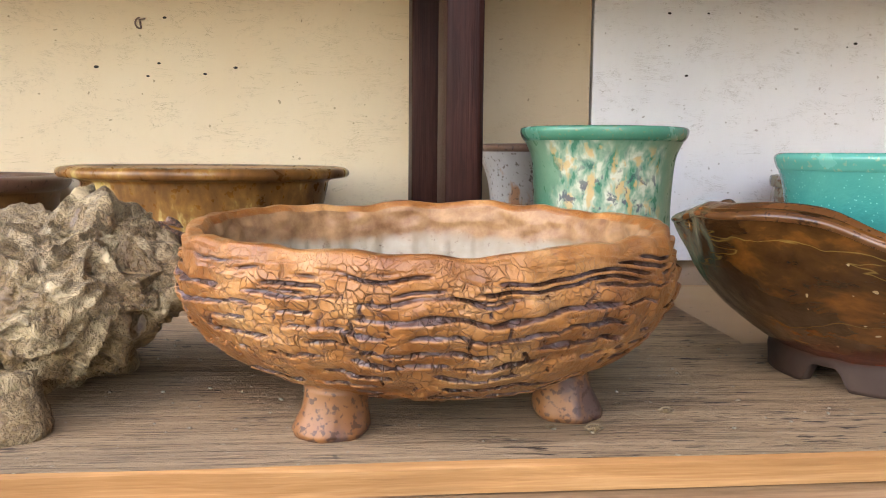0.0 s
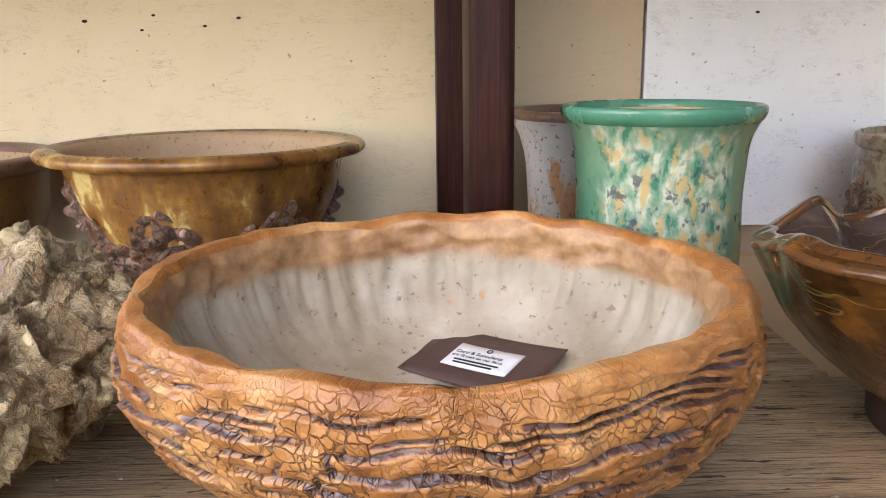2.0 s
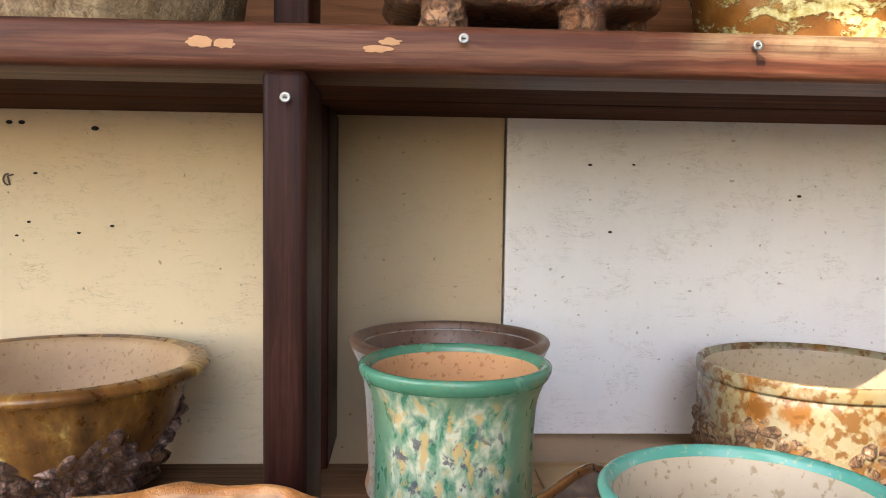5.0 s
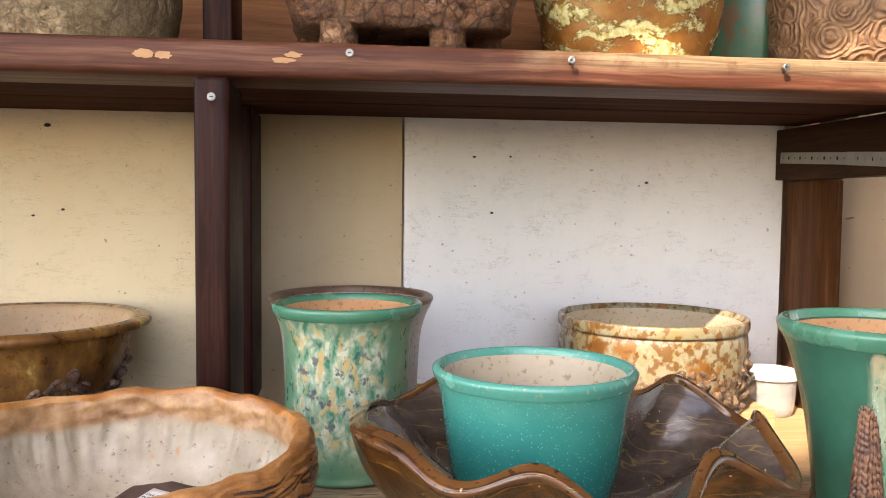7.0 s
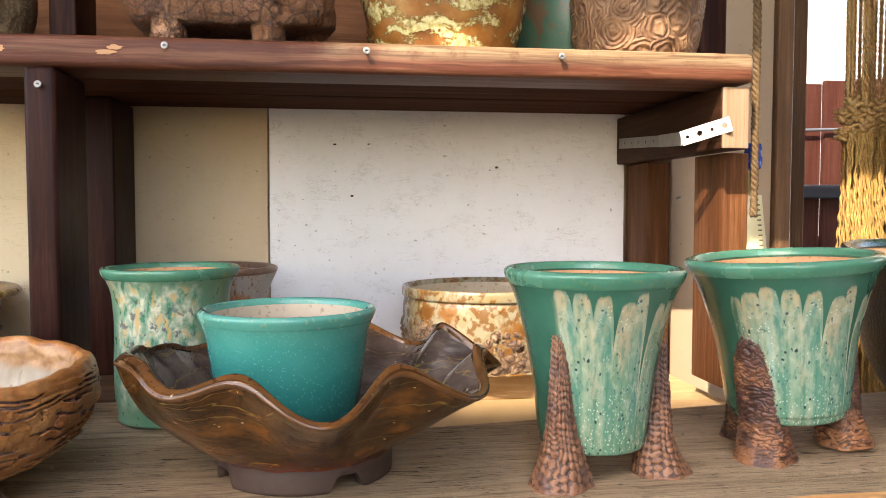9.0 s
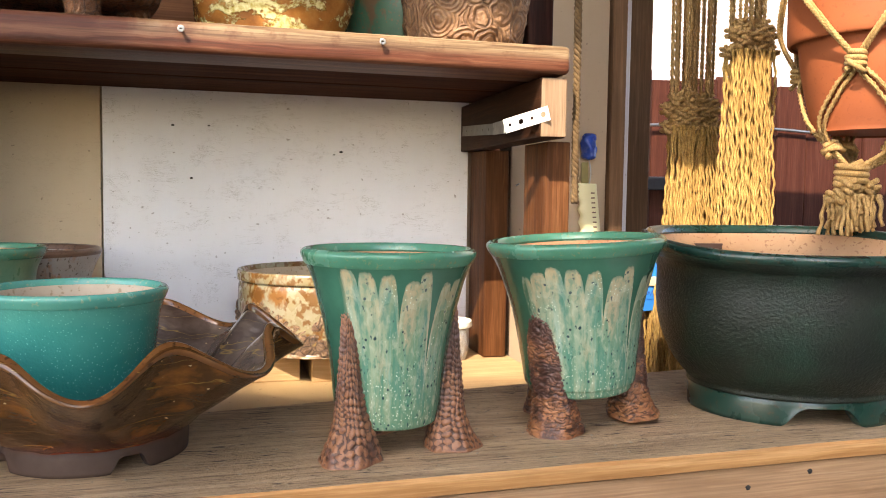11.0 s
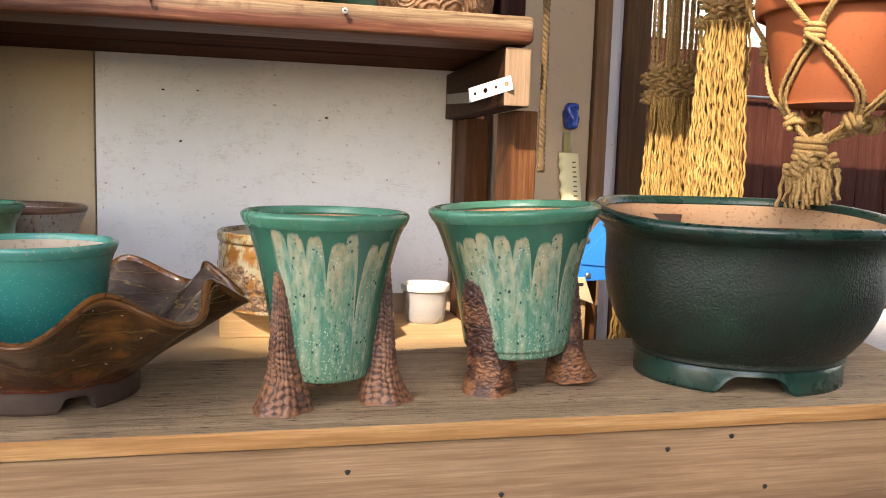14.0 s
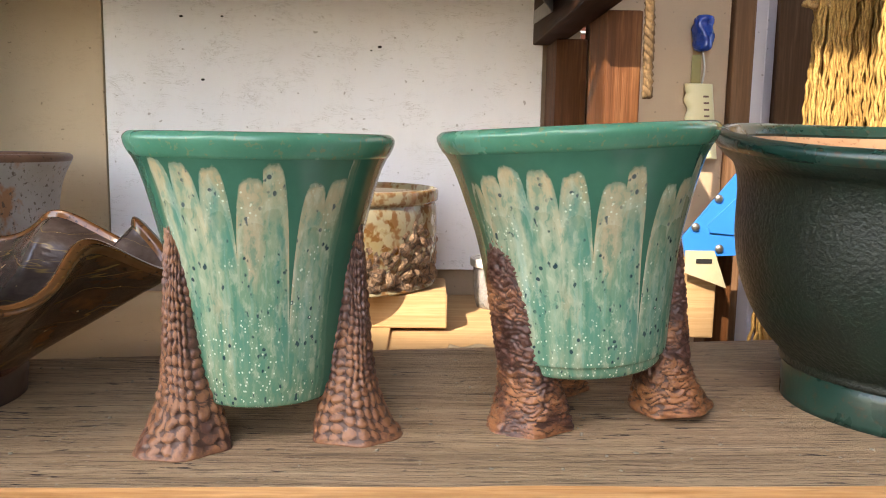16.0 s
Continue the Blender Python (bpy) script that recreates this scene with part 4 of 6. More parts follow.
part("emblem", lathe([(0.0011, 0), (0.0017, 0), (0.0017, 0.0002), (0.0011, 0.0002), (0.0011, 0)], 16, lambda a, i, r, z: (1.2 * r * math.cos(a), 0.0088 + 1.2 * r * math.sin(a), z + 0.0024), False), INK, tag)
tape = thing("tape_strip", (0.026, 0.519, 0.0322), "strip of cream masking tape with dark handwriting, stuck in the bowl", "tape")
tape.rotation_euler = (0.03, 0, radians(-11))
part("tape", sheet(0.166, 0.0195, lambda x, y: 0.0003 + 1.9 * max(0, abs(x) - 0.03) ** 2, 24, 4, 0.0005, rag=0.004), TAPE, tape)
part("ink_bar", tube([(-0.016 + k * 0.0017, 0.0033 * math.sin(k * 1.9), 0.0011) for k in range(22)], 0.0006, 5), INK, tape, "dark handwritten marks")

# --- craggy pot
rock = thing("rock_pot", (-0.222, 0.515, 0.0), "craggy grey-brown clay pot shaped like a rock, on a stub foot", "pot")


def rock_body():
    n, m = 280, 160
    bm = bmesh.new()
    rings = []
    for j in range(m + 1):
        p = math.pi * j / m
        ring = []
        for k in range(n):
            a = 2 * math.pi * k / n
            d = Vector((math.sin(p) * math.cos(a), math.sin(p) * math.sin(a), -math.cos(p)))
            c = d.copy()
            peak = 0.034 * math.exp(-((d.x - 0.36) ** 2 + (d.y - 0.30) ** 2) * 7) * max(0, d.z)
            hollow = -0.020 * math.exp(-((d.x - 0.12) ** 2 + (d.y - 0.02) ** 2) * 9) * max(0, d.z)
            q = Vector((c.x * 0.094, c.y * 0.088, c.z * 0.045))
            w3 = Vector((noise.noise(q * 45), noise.noise(q * 45 + Vector((7, 1, 3))), noise.noise(q * 45 + Vector((2, 9, 5))))) * 0.012
            e = q + w3
            big = 0.010 * fbm(q.x, q.y, q.z, 20, 3)
            rid = 1 - abs(noise.noise(e * 36)) * 2.6
            rid2 = 1 - abs(noise.noise(e * 110)) * 2.2
            l2 = lumps(e.x, e.y, e.z, 75)
            h = big + 0.0095 * rid + 0.0036 * rid2 + 0.0016 * l2 + 0.0010 * fbm(q.x, q.y, q.z, 190, 3)
            q = q + d * h
            q.z += peak + hollow + 0.060 + 0.012 * max(0, d.x) * (1 if d.z < 0 else 0)
            ring.append(bm.verts.new(q))
        rings.append(ring)
    for a, b in zip(rings, rings[1:]):
        for k in range(n):
            bm.faces.new((a[k], a[(k + 1) % n], b[(k + 1) % n], b[k]))
    bmesh.ops.remove_doubles(bm, verts=rings[0] + rings[-1], dist=0.0001)
    return bm


part("body", rock_body(), ROCK, rock)
for fx, fy in ((0.022, -0.075), (-0.07, 0.0), (0.03, 0.06)):
    part("foot", stub_foot(fx, fy, (0.004, -0.010), 0.017, 0.035), ROCK, rock)

# --- ochre pot with lava relief
def lava_ring(prof, heights, n=240, m=30, seed=0.0, thick=0.008, gaps=0.0):
    """A crusty relief round the lower wall: its upper edge follows heights(a)."""
    bm = bmesh.new()
    cols = []
    for k in range(n):
        a = 2 * math.pi * k / n
        top = heights(a)
        col = []
        for j in range(m + 1):
            t = j / m
            z = prof[0] + (top - prof[0]) * t
            r = prof[1] + (prof[2] - prof[1]) * (z - prof[0]) / (prof[3] - prof[0])
            x, y = r * math.cos(a), r * math.sin(a)
            e = math.sin(min(1.0, 3.2 * (1 - t), 5 * t + 0.35) * math.pi / 2)
            h = thick * e * (0.22 + 0.85 * lumps(x + seed, y, z, 62) + 0.12 * fbm(x + seed, y, z, 120, 3))
            col.append(bm.verts.new(((r + h) * math.cos(a), (r + h) * math.sin(a), z + (0.003 * noise.noise(Vector((x * 80, y * 80, seed))) if j == m else 0))))
        cols.append(col)
    for k in range(n):
        a, b = cols[k], cols[(k + 1) % n]
        for j in range(m):
            bm.faces.new((a[j], b[j], b[j + 1], a[j + 1]))
    return bm


op = turned("ochre_pot", (-0.1985, 0.940, 0.0), [(0.004, 0.022), (0.08, 0.022), (0.11, 0.055), (0.126, 0.09), (0.131, 0.116), (0.138, 0.1225)],
            [(0.147, 0.1245), (0.156, 0.123), (0.160, 0.119), (0.1575, 0.114), (0.148, 0.1125), (0.137, 0.110), (0.1345, 0.102), (0.127, 0.075), (0.112, 0.042), (0.097, 0.016), (0.08, 0.012), (0.004, 0.012)],
            [OCHRE, OCHRE_IN], "wide ochre-glazed bowl with a flat rim and purple lava-like relief", 128)
op.scale.z = 1.10
part("lava_relief", lava_ring((0.004, 0.090, 0.1345, 0.100), lambda a: max(0.034, 0.071 + 0.022 * noise.noise(Vector((math.cos(a) * 2.6, math.sin(a) * 2.6, 2.2))) + 0.017 * math.sin(a * 7 + 1.0)), thick=0.016), LAVA, op, "purple-brown lava-like relief")
for k in range(5):
    a = radians(-118 + 72 * k)
    part("foot", stub_foot(0.084 * math.cos(a), 0.084 * math.sin(a), (0, 0), 0.022, 0.016), LAVA, op)

# --- brown pot beside it
turned("brown_pot", (-0.535, 0.96, 0.0), [(0.004, 0.02), (0.09, 0.02), (0.14, 0.10), (0.148, 0.117)], [(0.155, 0.122), (0.165, 0.118), (0.16, 0.108), (0.152, 0.1), (0.148, 0.06), (0.135, 0.02), (0.12, 0.0), (0.004, 0.0)],
       [BROWN_GLAZE, OCHRE_IN], "brown-glazed clay pot with a rolled rim", 96,
       lip=([(0.146, 0.114), (0.149, 0.1215), (0.156, 0.1238), (0.1655, 0.1195), (0.1625, 0.110), (0.154, 0.106)], BROWN_LIP))

# --- vases
turned("green_vase", (0.2064, 0.745, 0.0), [(0.004, 0.012), (0.05, 0.012), (0.056, 0.06), (0.057, 0.13), (0.064, 0.166), (0.069, 0.1745)],
       [(0.0735, 0.1775), (0.0765, 0.1755), (0.076, 0.171), (0.0715, 0.163), (0.0665, 0.150), (0.0645, 0.130), (0.0635, 0.105), (0.0645, 0.07), (0.064, 0.035), (0.0605, 0.012), (0.056, 0.001), (0.004, 0.001)],
       [VASE_GLAZE, TERRA_IN], "tall flared green vase with mottled cream and blue-black glaze", 112,
       lip=([(0.066, 0.1705), (0.069, 0.1765), (0.0735, 0.1785), (0.0772, 0.1765), (0.0765, 0.1705), (0.072, 0.1655)], GREEN_LIP))
turned("grey_vase", (0.2126, 0.9318, 0.0005), [(0.004, 0.012), (0.07, 0.012), (0.076, 0.06), (0.079, 0.12), (0.09, 0.155)], [(0.098, 0.163), (0.1025, 0.160), (0.101, 0.153), (0.094, 0.138), (0.088, 0.115), (0.085, 0.08), (0.083, 0.03), (0.08, 0.0), (0.004, 0.0)],
       [GREY_SPECK, BROWN_LIP], "grey speckled vase with rust patches and a brown lip", 96,
       lip=([(0.090, 0.157), (0.093, 0.163), (0.099, 0.1645), (0.1035, 0.161), (0.1015, 0.155), (0.096, 0.153)], BROWN_LIP))

# --- ruffled bowl with a turquoise cup in it
WAVES, PHASE = 8, radians(-107)


def ruffle(a, i, r, z):
    k = max(0.0, min(1.0, (z - 0.028) / 0.08)) ** 1.2
    w = math.cos(WAVES * (a - PHASE))
    amp = 1.0 + 0.25 * noise.noise(Vector((math.cos(a) * 2, math.sin(a) * 2, 3)))
    amp *= 1 - 0.65 * math.exp(-(((a - radians(150) + math.pi) % (2 * math.pi) - math.pi) / radians(42)) ** 2)
    rr = r - 0.013 * k * w * amp + 0.002 * noise.noise(Vector((math.cos(a) * 5, math.sin(a) * 5, z * 40)))
    da = (a - radians(-160) + math.pi) % (2 * math.pi) - math.pi
    g = math.exp(-(da / radians(38)) ** 4)  # one side folds up to a nearly level rim
    rr -= 0.012 * k * g * (0.9 - w)
    fold = (a - radians(150) + math.pi) % (2 * math.pi) - math.pi
    rr -= 0.030 * k * math.exp(-(fold / radians(46)) ** 2)
    pinch = math.exp(-((a - radians(178) + math.pi) % (2 * math.pi) - math.pi) ** 2 / radians(34) ** 2) * k
    rr += 0.004 * pinch * noise.noise(Vector((math.cos(a) * 9, math.sin(a) * 9, z * 70)))
    belly = math.sin(math.pi * max(0.0, min(1.0, (z - 0.02) / 0.09)))
    rr += belly * (0.004 + 0.017 * g)
    w = w + g * (1.45 - w)
    zz = z + 0.0145 * k * w * amp + 0.003 * k * noise.noise(Vector((math.cos(a) * 3, math.sin(a) * 3, 8)))
    return (rr * math.cos(a), rr * math.sin(a), zz)


rb = turned("ruffled_bowl", (0.366, 0.540, 0.0), [(0.004, 0.040), (0.06, 0.0405), (0.085, 0.047), (0.115, 0.062), (0.146, 0.086), (0.170, 0.102)],
            [(0.1755, 0.106), (0.1795, 0.102), (0.157, 0.084), (0.128, 0.061), (0.101, 0.038), (0.084, 0.024), (0.07, 0.018), (0.004, 0.018)],
            [LUSTRE_OUT, LUSTRE_IN], "brown lustre-glazed bowl with a deeply ruffled rim", 280, ruffle, 8, category="bowl", lip=([(0.1695, 0.1025), (0.1725, 0.1070), (0.1765, 0.1072), (0.1805, 0.1025), (0.176, 0.0990)], LUSTRE_LIP))


def foot_ring(r, h, arches, spread=1.12, th=0.009, depth=0.6, n=160, sy=1.0, ph=0.0, cut=0.62):
    """A foot ring cut by low arches."""
    def sh(a, i, rr, z):
        c = max(0.0, math.cos(arches * (a - ph)) - cut) / (1 - cut)
        lift = depth * h * (0.5 - 0.5 * math.cos(math.pi * min(1.0, c * 1.15)))
        zz = max(z, lift) if z < h * 0.95 else z
        return (rr * math.cos(a), sy * rr * math.sin(a), zz)
    return lathe([(r - th, h), (r * spread - th, 0.0), (r * spread, 0.0), (r * spread, h * 0.12), (r * 1.03, h * 0.6), (r, h), (r - th, h)], n, sh, False)


part("foot_ring", foot_ring(0.080, 0.024, 4, 1.02, ph=radians(-62)), BARE_BROWN, rb, "bare dark brown clay foot")
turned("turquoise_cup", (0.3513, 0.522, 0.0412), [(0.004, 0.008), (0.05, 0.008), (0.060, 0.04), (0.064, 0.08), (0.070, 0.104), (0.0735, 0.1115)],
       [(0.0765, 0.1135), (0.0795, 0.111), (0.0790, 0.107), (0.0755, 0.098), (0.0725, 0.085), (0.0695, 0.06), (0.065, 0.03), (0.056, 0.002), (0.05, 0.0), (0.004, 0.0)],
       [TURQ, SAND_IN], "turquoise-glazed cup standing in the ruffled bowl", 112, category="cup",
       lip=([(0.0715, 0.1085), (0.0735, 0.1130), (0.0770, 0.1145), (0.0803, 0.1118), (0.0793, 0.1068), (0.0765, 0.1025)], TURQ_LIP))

# --- crusted cream pot on two blocks
cp = turned("crusted_pot", (0.6255, 0.970, 0.0125), [(0.004, 0.012), (0.11, 0.012), (0.118, 0.05), (0.120, 0.110)], [(0.1235, 0.118), (0.128, 0.116), (0.128, 0.104), (0.1245, 0.101), (0.1265, 0.09), (0.1265, 0.05), (0.122, 0.01), (0.116, 0.0), (0.004, 0.0)],
            [RUST_WHITE, SAND_IN], "low cream pot with rust-flecked glaze and a crusty lower wall", 112)
part("crust_relief", lava_ring((0.002, 0.120, 0.1255, 0.09), lambda a: 0.066 + 0.024 * noise.noise(Vector((math.cos(a) * 2.6, math.sin(a) * 2.6, 5))) + 0.008 * math.sin(a * 7), 220, 26, 3.0, 0.009), CRUST, cp, "rough tan crust")
board("wood_block", (0.60, 0.885, -0.0275), (0.765, 1.0, 0.012), LIGHT_WOOD, "short pale pine block under the crusted pot", "block", 0.002)
board("wood_block", (0.505, 0.90, -0.0275), (0.585, 1.0, 0.012), LIGHT_WOOD, "short pale pine block under the crusted pot", "block", 0.002)

# --- legged pots
def leg_mesh(ang, r_top, z_top, r_foot, half_foot, wrinkled, seed):
    """A limb from the wall down to a broad foot: stacked scales, or wrinkled hide on a broad rounded limb."""
    bm = bmesh.new()
    nu, nv = 120, 170
    rad, tan = Vector((math.cos(ang), math.sin(ang), 0)), Vector((-math.sin(ang), math.cos(ang), 0))
    cols, groove_darks = [], []
    for j in range(nv + 1):
        t = j / nv
        z = z_top * (1 - t)
        s = t * t * (3 - 2 * t)
        rc = r_top + (r_foot - r_top) * (0.15 * t + 0.85 * s)
        if wrinkled:
            w = 0.0185 * (1 - (1 - min(1.0, t / 0.45)) ** 2) ** 0.5 + (half_foot - 0.0185) * t ** 3 + 0.0003
        else:
            w = 0.0055 + (half_foot - 0.0055) * (0.38 * t + 0.62 * t ** 4)
            w *= min(1.0, (t / 0.05) ** 0.5 + 0.05)
        out = 0.012 * max(0.0, t - 0.72) ** 2 / 0.078
        d = 0.0045 + 0.0115 * min(1, t * 1.3) + 0.006 * max(0, t - 0.75) * 4
        ring = []
        for i in range(nu):
            u = 2 * math.pi * i / nu
            cx, cy = math.cos(u), math.sin(u)
            cx, cy = math.copysign(abs(cx) ** 0.8, cx), math.copysign(abs(cy) ** 0.8, cy)
            toe = 1 + 0.05 * math.cos(6 * u) * max(0.0, t - 0.85) / 0.15
            p = rad * (rc + (d + out * max(0.0, cx)) * cx * toe) + tan * (w * cy * toe)
            p.z = z
            edge = min(1.0, t / 0.02, (1 - t) / 0.02)
            if wrinkled:
                q = Vector((cx * 2.6 + seed, cy * 2.6, z * 330 + 1.6 * noise.noise(Vector((cx * 2, cy * 2 + seed, z * 50)))))
                f = abs(noise.noise(q)) * 2.2
                f = min(f, abs(noise.noise(q * 1.7 + Vector((3, 7, 1)))) * 2.6 + 0.25)
                h, groove_dark = min(1.0, f * 1.4) - 0.4, 1 - step01(0.10, 0.32, f)
                h *= 1.35
            else:
                wob = noise.noise(Vector((cx * 2, cy * 2 + seed, z * 45)))
                big = (1.2 if z < 0.030 else 1.0) * (1.2 if cy > 0.35 else 1.0)
                cu = (u / (2 * math.pi) * 20 + 0.45 * wob + 0.25 * noise.noise(Vector((cx * 4, cy * 4 + seed, z * 140))) + seed)
                ci = math.floor(cu)
                cz = z / (0.0054 * big) + 0.5 * (ci % 2) + 0.6 * wob + 0.3 * math.sin(ci * 2.4)
                fu, fz = abs(cu - ci - 0.5) * 2, abs(cz - math.floor(cz) - 0.5) * 2
                m = max(fu * 0.94, fz * 0.94, 0.70 * (fu + fz))
                own = noise.cell(Vector((ci * 1.37 + 0.5, math.floor(cz) * 1.91 + 0.5, seed)))
                h, groove_dark = (1 - m ** 2.5) * (1.0 + 0.5 * own) - 0.35, step01(0.74, 0.94, m)
            p += (rad * cx + tan * cy) * (0.0018 if wrinkled else 0.0013) * h * edge
            groove_darks.append(groove_dark * edge)
            ring.append(bm.verts.new(p))
        cols.append(ring)
    for a, b in zip(cols, cols[1:]):
        for i in range(nu):
            bm.faces.new((a[i], a[(i + 1) % nu], b[(i + 1) % nu], b[i]))
    bm.faces.new(cols[-1])
    bm.faces.new(cols[0][::-1])
    bmesh.ops.recalc_face_normals(bm, faces=bm.faces)
    return groove_layer(bm, groove_darks)


def legged(at, r_rim, h, bottom, glaze, scales, label, angles, feet, wrinkled, seed):
    k = r_rim / 0.084
    inn = [(0.004, bottom + 0.012), (0.028 * k, bottom + 0.013), (0.041 * k, 0.065), (0.052 * k, 0.11), (0.067 * k, 0.158), (0.0765 * k, h - 0.002)]
    out = [(0.080 * k, h), (0.084 * k, h - 0.003), (0.0825 * k, h - 0.009), (0.0755 * k, h - 0.024), (0.0685 * k, h - 0.048), (0.0615 * k, h - 0.078), (0.0562 * k, 0.078), (0.0532 * k, 0.050), (0.0505 * k, bottom + 0.010), (0.044 * k, bottom + 0.001), (0.004, bottom)]
    t = turned("legged_pot", at, inn, out, [glaze, TERRA_IN], label, 112, None, 6, group="legged pots",
               lip=([(0.0735 * k, h - 0.006), (0.0765 * k, h - 0.0005), (0.0805 * k, h + 0.001), (0.0848 * k, h - 0.0025), (0.083 * k, h - 0.0095), (0.079 * k, h - 0.014)], GREEN_LIP))
    for q, (a, rf) in enumerate(zip(angles, feet)):
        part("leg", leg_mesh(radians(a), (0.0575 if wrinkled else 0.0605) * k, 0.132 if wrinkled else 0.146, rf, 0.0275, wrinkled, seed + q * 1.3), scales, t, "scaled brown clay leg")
    return t


legged((0.6341, 0.4965, 0.0), 0.083, 0.1905, 0.024, LEG1_GLAZE, SCALE1, "flared green pot with cream drips on scaled brown legs", (-137, -14, 98), (0.054, 0.058, 0.052), False, 0.4)
lp2 = legged((0.846, 0.522, 0.0), 0.0925, 0.197, 0.036, LEG2_GLAZE, SCALE2, "wide flared green pot with pale runs on dark scaled legs", (-150, 1, 105), (0.042, 0.058, 0.052), True, 2.9)
lp2.rotation_euler.y = radians(-3.5)
lp2.location = (0.850, 0.522, 0.002)

# --- dark oval pot
SQ = 0.86
oval = lambda a, i, r, z: (r * math.cos(a), SQ * r * math.sin(a), z + 0.075 * SQ * r * math.sin(a) * max(0.0, z - 0.05) / 0.145 + 0.002 * math.sin(3 * a) * (z > 0.15))
dp = turned("dark_planter", (1.136, 0.548, 0.0), [(0.004, 0.03), (0.11, 0.03), (0.145, 0.06), (0.158, 0.11), (0.165, 0.165), (0.172, 0.188)],
            [(0.178, 0.1955), (0.183, 0.193), (0.1845, 0.187), (0.178, 0.179), (0.1705, 0.172), (0.1665, 0.155), (0.166, 0.12), (0.160, 0.088), (0.146, 0.058), (0.128, 0.036), (0.115, 0.026), (0.004, 0.026)],
            [DARK, CLAY_IN], "large black-green glazed oval planter, bare tan clay inside", 160, oval, 6, category="planter",
            lip=([(0.171, 0.190), (0.175, 0.1955), (0.180, 0.1980), (0.1860, 0.1955), (0.187, 0.1905), (0.1835, 0.1855), (0.177, 0.183)], DARK_LIP))
part("foot_ring", foot_ring(0.121, 0.036, 3, 1.03, 0.016, 0.58, 240, SQ, radians(-108), 0.40), DARK_LIP, dp, "deep green glazed foot with arches")
bm = bmesh.new()
box(bm, (-0.024, -0.0006, -0.006), (0.024, 0.0006, 0.006), 0.0004)
st = part("sticker", bm, BROWN_CARD, dp, "brown paper sticker", smooth=False)
st.location, st.rotation_euler = (-0.035, 0.137, 0.178), (0.25, 0, radians(-6))


# ================= the upper shelf =================
def rosette_clay():
    """Bark-brown clay carved with rings round scattered centres."""
    m = Mat("rosette_bark_clay", 0.6)
    w = m.warp(m.co, 50, 0.008)
    d = m.vor(26, w, "F1")
    rings = m.math("SINE", m.math("MULTIPLY", d, 46.0))
    n = m.noise(70, 4, 0.65)
    c = m.mix(m.math("MULTIPLY", m.ramp(rings, (0.1, 0.8), (0.5, 0.0)), m.ramp(m.noise(40, 4, 0.65), (0.40, 0.15), (0.60, 0.9))), m.ramp(n, (0.3, (0.16, 0.075, 0.034)), (0.7, (0.38, 0.215, 0.11))), (0.07, 0.032, 0.016))
    m.color(c)
    m.bump((rings, 0.6, 0.002), (n, 0.9, 0.004))
    return m.m


ROSETTE = rosette_clay()
BARKBOX = crag_clay("purple_bark_clay", (0.055, 0.024, 0.020), (0.36, 0.155, 0.070), (0.46, 0.24, 0.125), 60.0, 0.4, 0.008, 0.7)


def lichen_glaze():
    """Amber glaze with level, pale yellow crusts broken like lichen."""
    m = Mat("lichen_yellow_glaze", 0.25)
    w = m.warp(m.co, 26, 0.03)
    crust = m.noise(1.0, 5, 0.7, m.scaled((15, 15, 42), src=w))
    grain = m.noise(150, 4, 0.65)
    c = m.ramp(m.noise(22, 5, 0.6), (0.32, (0.15, 0.055, 0.012)), (0.55, (0.30, 0.125, 0.028)), (0.72, (0.40, 0.21, 0.055)))
    on = m.ramp(m.math("ADD", crust, m.math("MULTIPLY", m.math("SUBTRACT", grain, 0.5), 0.25)), (0.50, 0.0), (0.56, 1.0))
    c = m.mix(on, c, m.ramp(grain, (0.35, (0.36, 0.27, 0.05)), (0.6, (0.66, 0.60, 0.30))))
    m.color(c)
    m.bump((on, 0.8, 0.003), (grain, 0.5, 0.0015))
    return m.m


LICHEN = lichen_glaze()
TANBARK = crag_clay("tan_carved_clay", (0.16, 0.09, 0.04), (0.36, 0.24, 0.12), (0.46, 0.33, 0.18), 70.0, 0.55, 0.003, 0.3)
SHELF_Z = 0.4405


def four_foot_box():
    t = thing("footed_planter", (0.268, 0.865, SHELF_Z), "low purple-brown planter textured like bark, on four thick feet", "planter")
    bm = bmesh.new()
    rings = []
    prof = smooth_profile([(0.02, 0.030), (0.75, 0.030), (0.95, 0.037), (1.0, 0.055), (1.0, 0.10), (0.97, 0.118), (0.90, 0.120), (0.86, 0.112), (0.85, 0.05), (0.02, 0.045)], 5)
    n = 160
    for r, z in prof:
        ring = []
        for k in range(n):
            a = 2 * math.pi * k / n
            c, s = math.cos(a), math.sin(a)
            x, y = math.copysign(abs(c) ** 0.45, c) * 0.127 * r, math.copysign(abs(s) ** 0.45, s) * 0.085 * r
            h = 0.009 * fbm(x, y * 0.5, z * 0.6, 45, 4)
            ring.append(bm.verts.new((x * (1 + h / 0.12), y * (1 + h / 0.08), z + 0.3 * h)))
        rings.append(ring)
    for a, b in zip(rings, rings[1:]):
        for k in range(n):
            bm.faces.new((a[k], a[(k + 1) % n], b[(k + 1) % n], b[k]))
    bm.faces.new(rings[0][::-1])
    bm.faces.new(rings[-1])
    bmesh.ops.recalc_face_normals(bm, faces=bm.faces)
    part("body", bm, BARKBOX, t)
    for fx, fy in ((-0.072, -0.058), (0.048, -0.058), (-0.10, 0.04), (0.10, 0.0)):
        part("foot", stub_foot(fx, fy, (0, 0), 0.023, 0.036), BARKBOX, t)
    return t


four_foot_box()


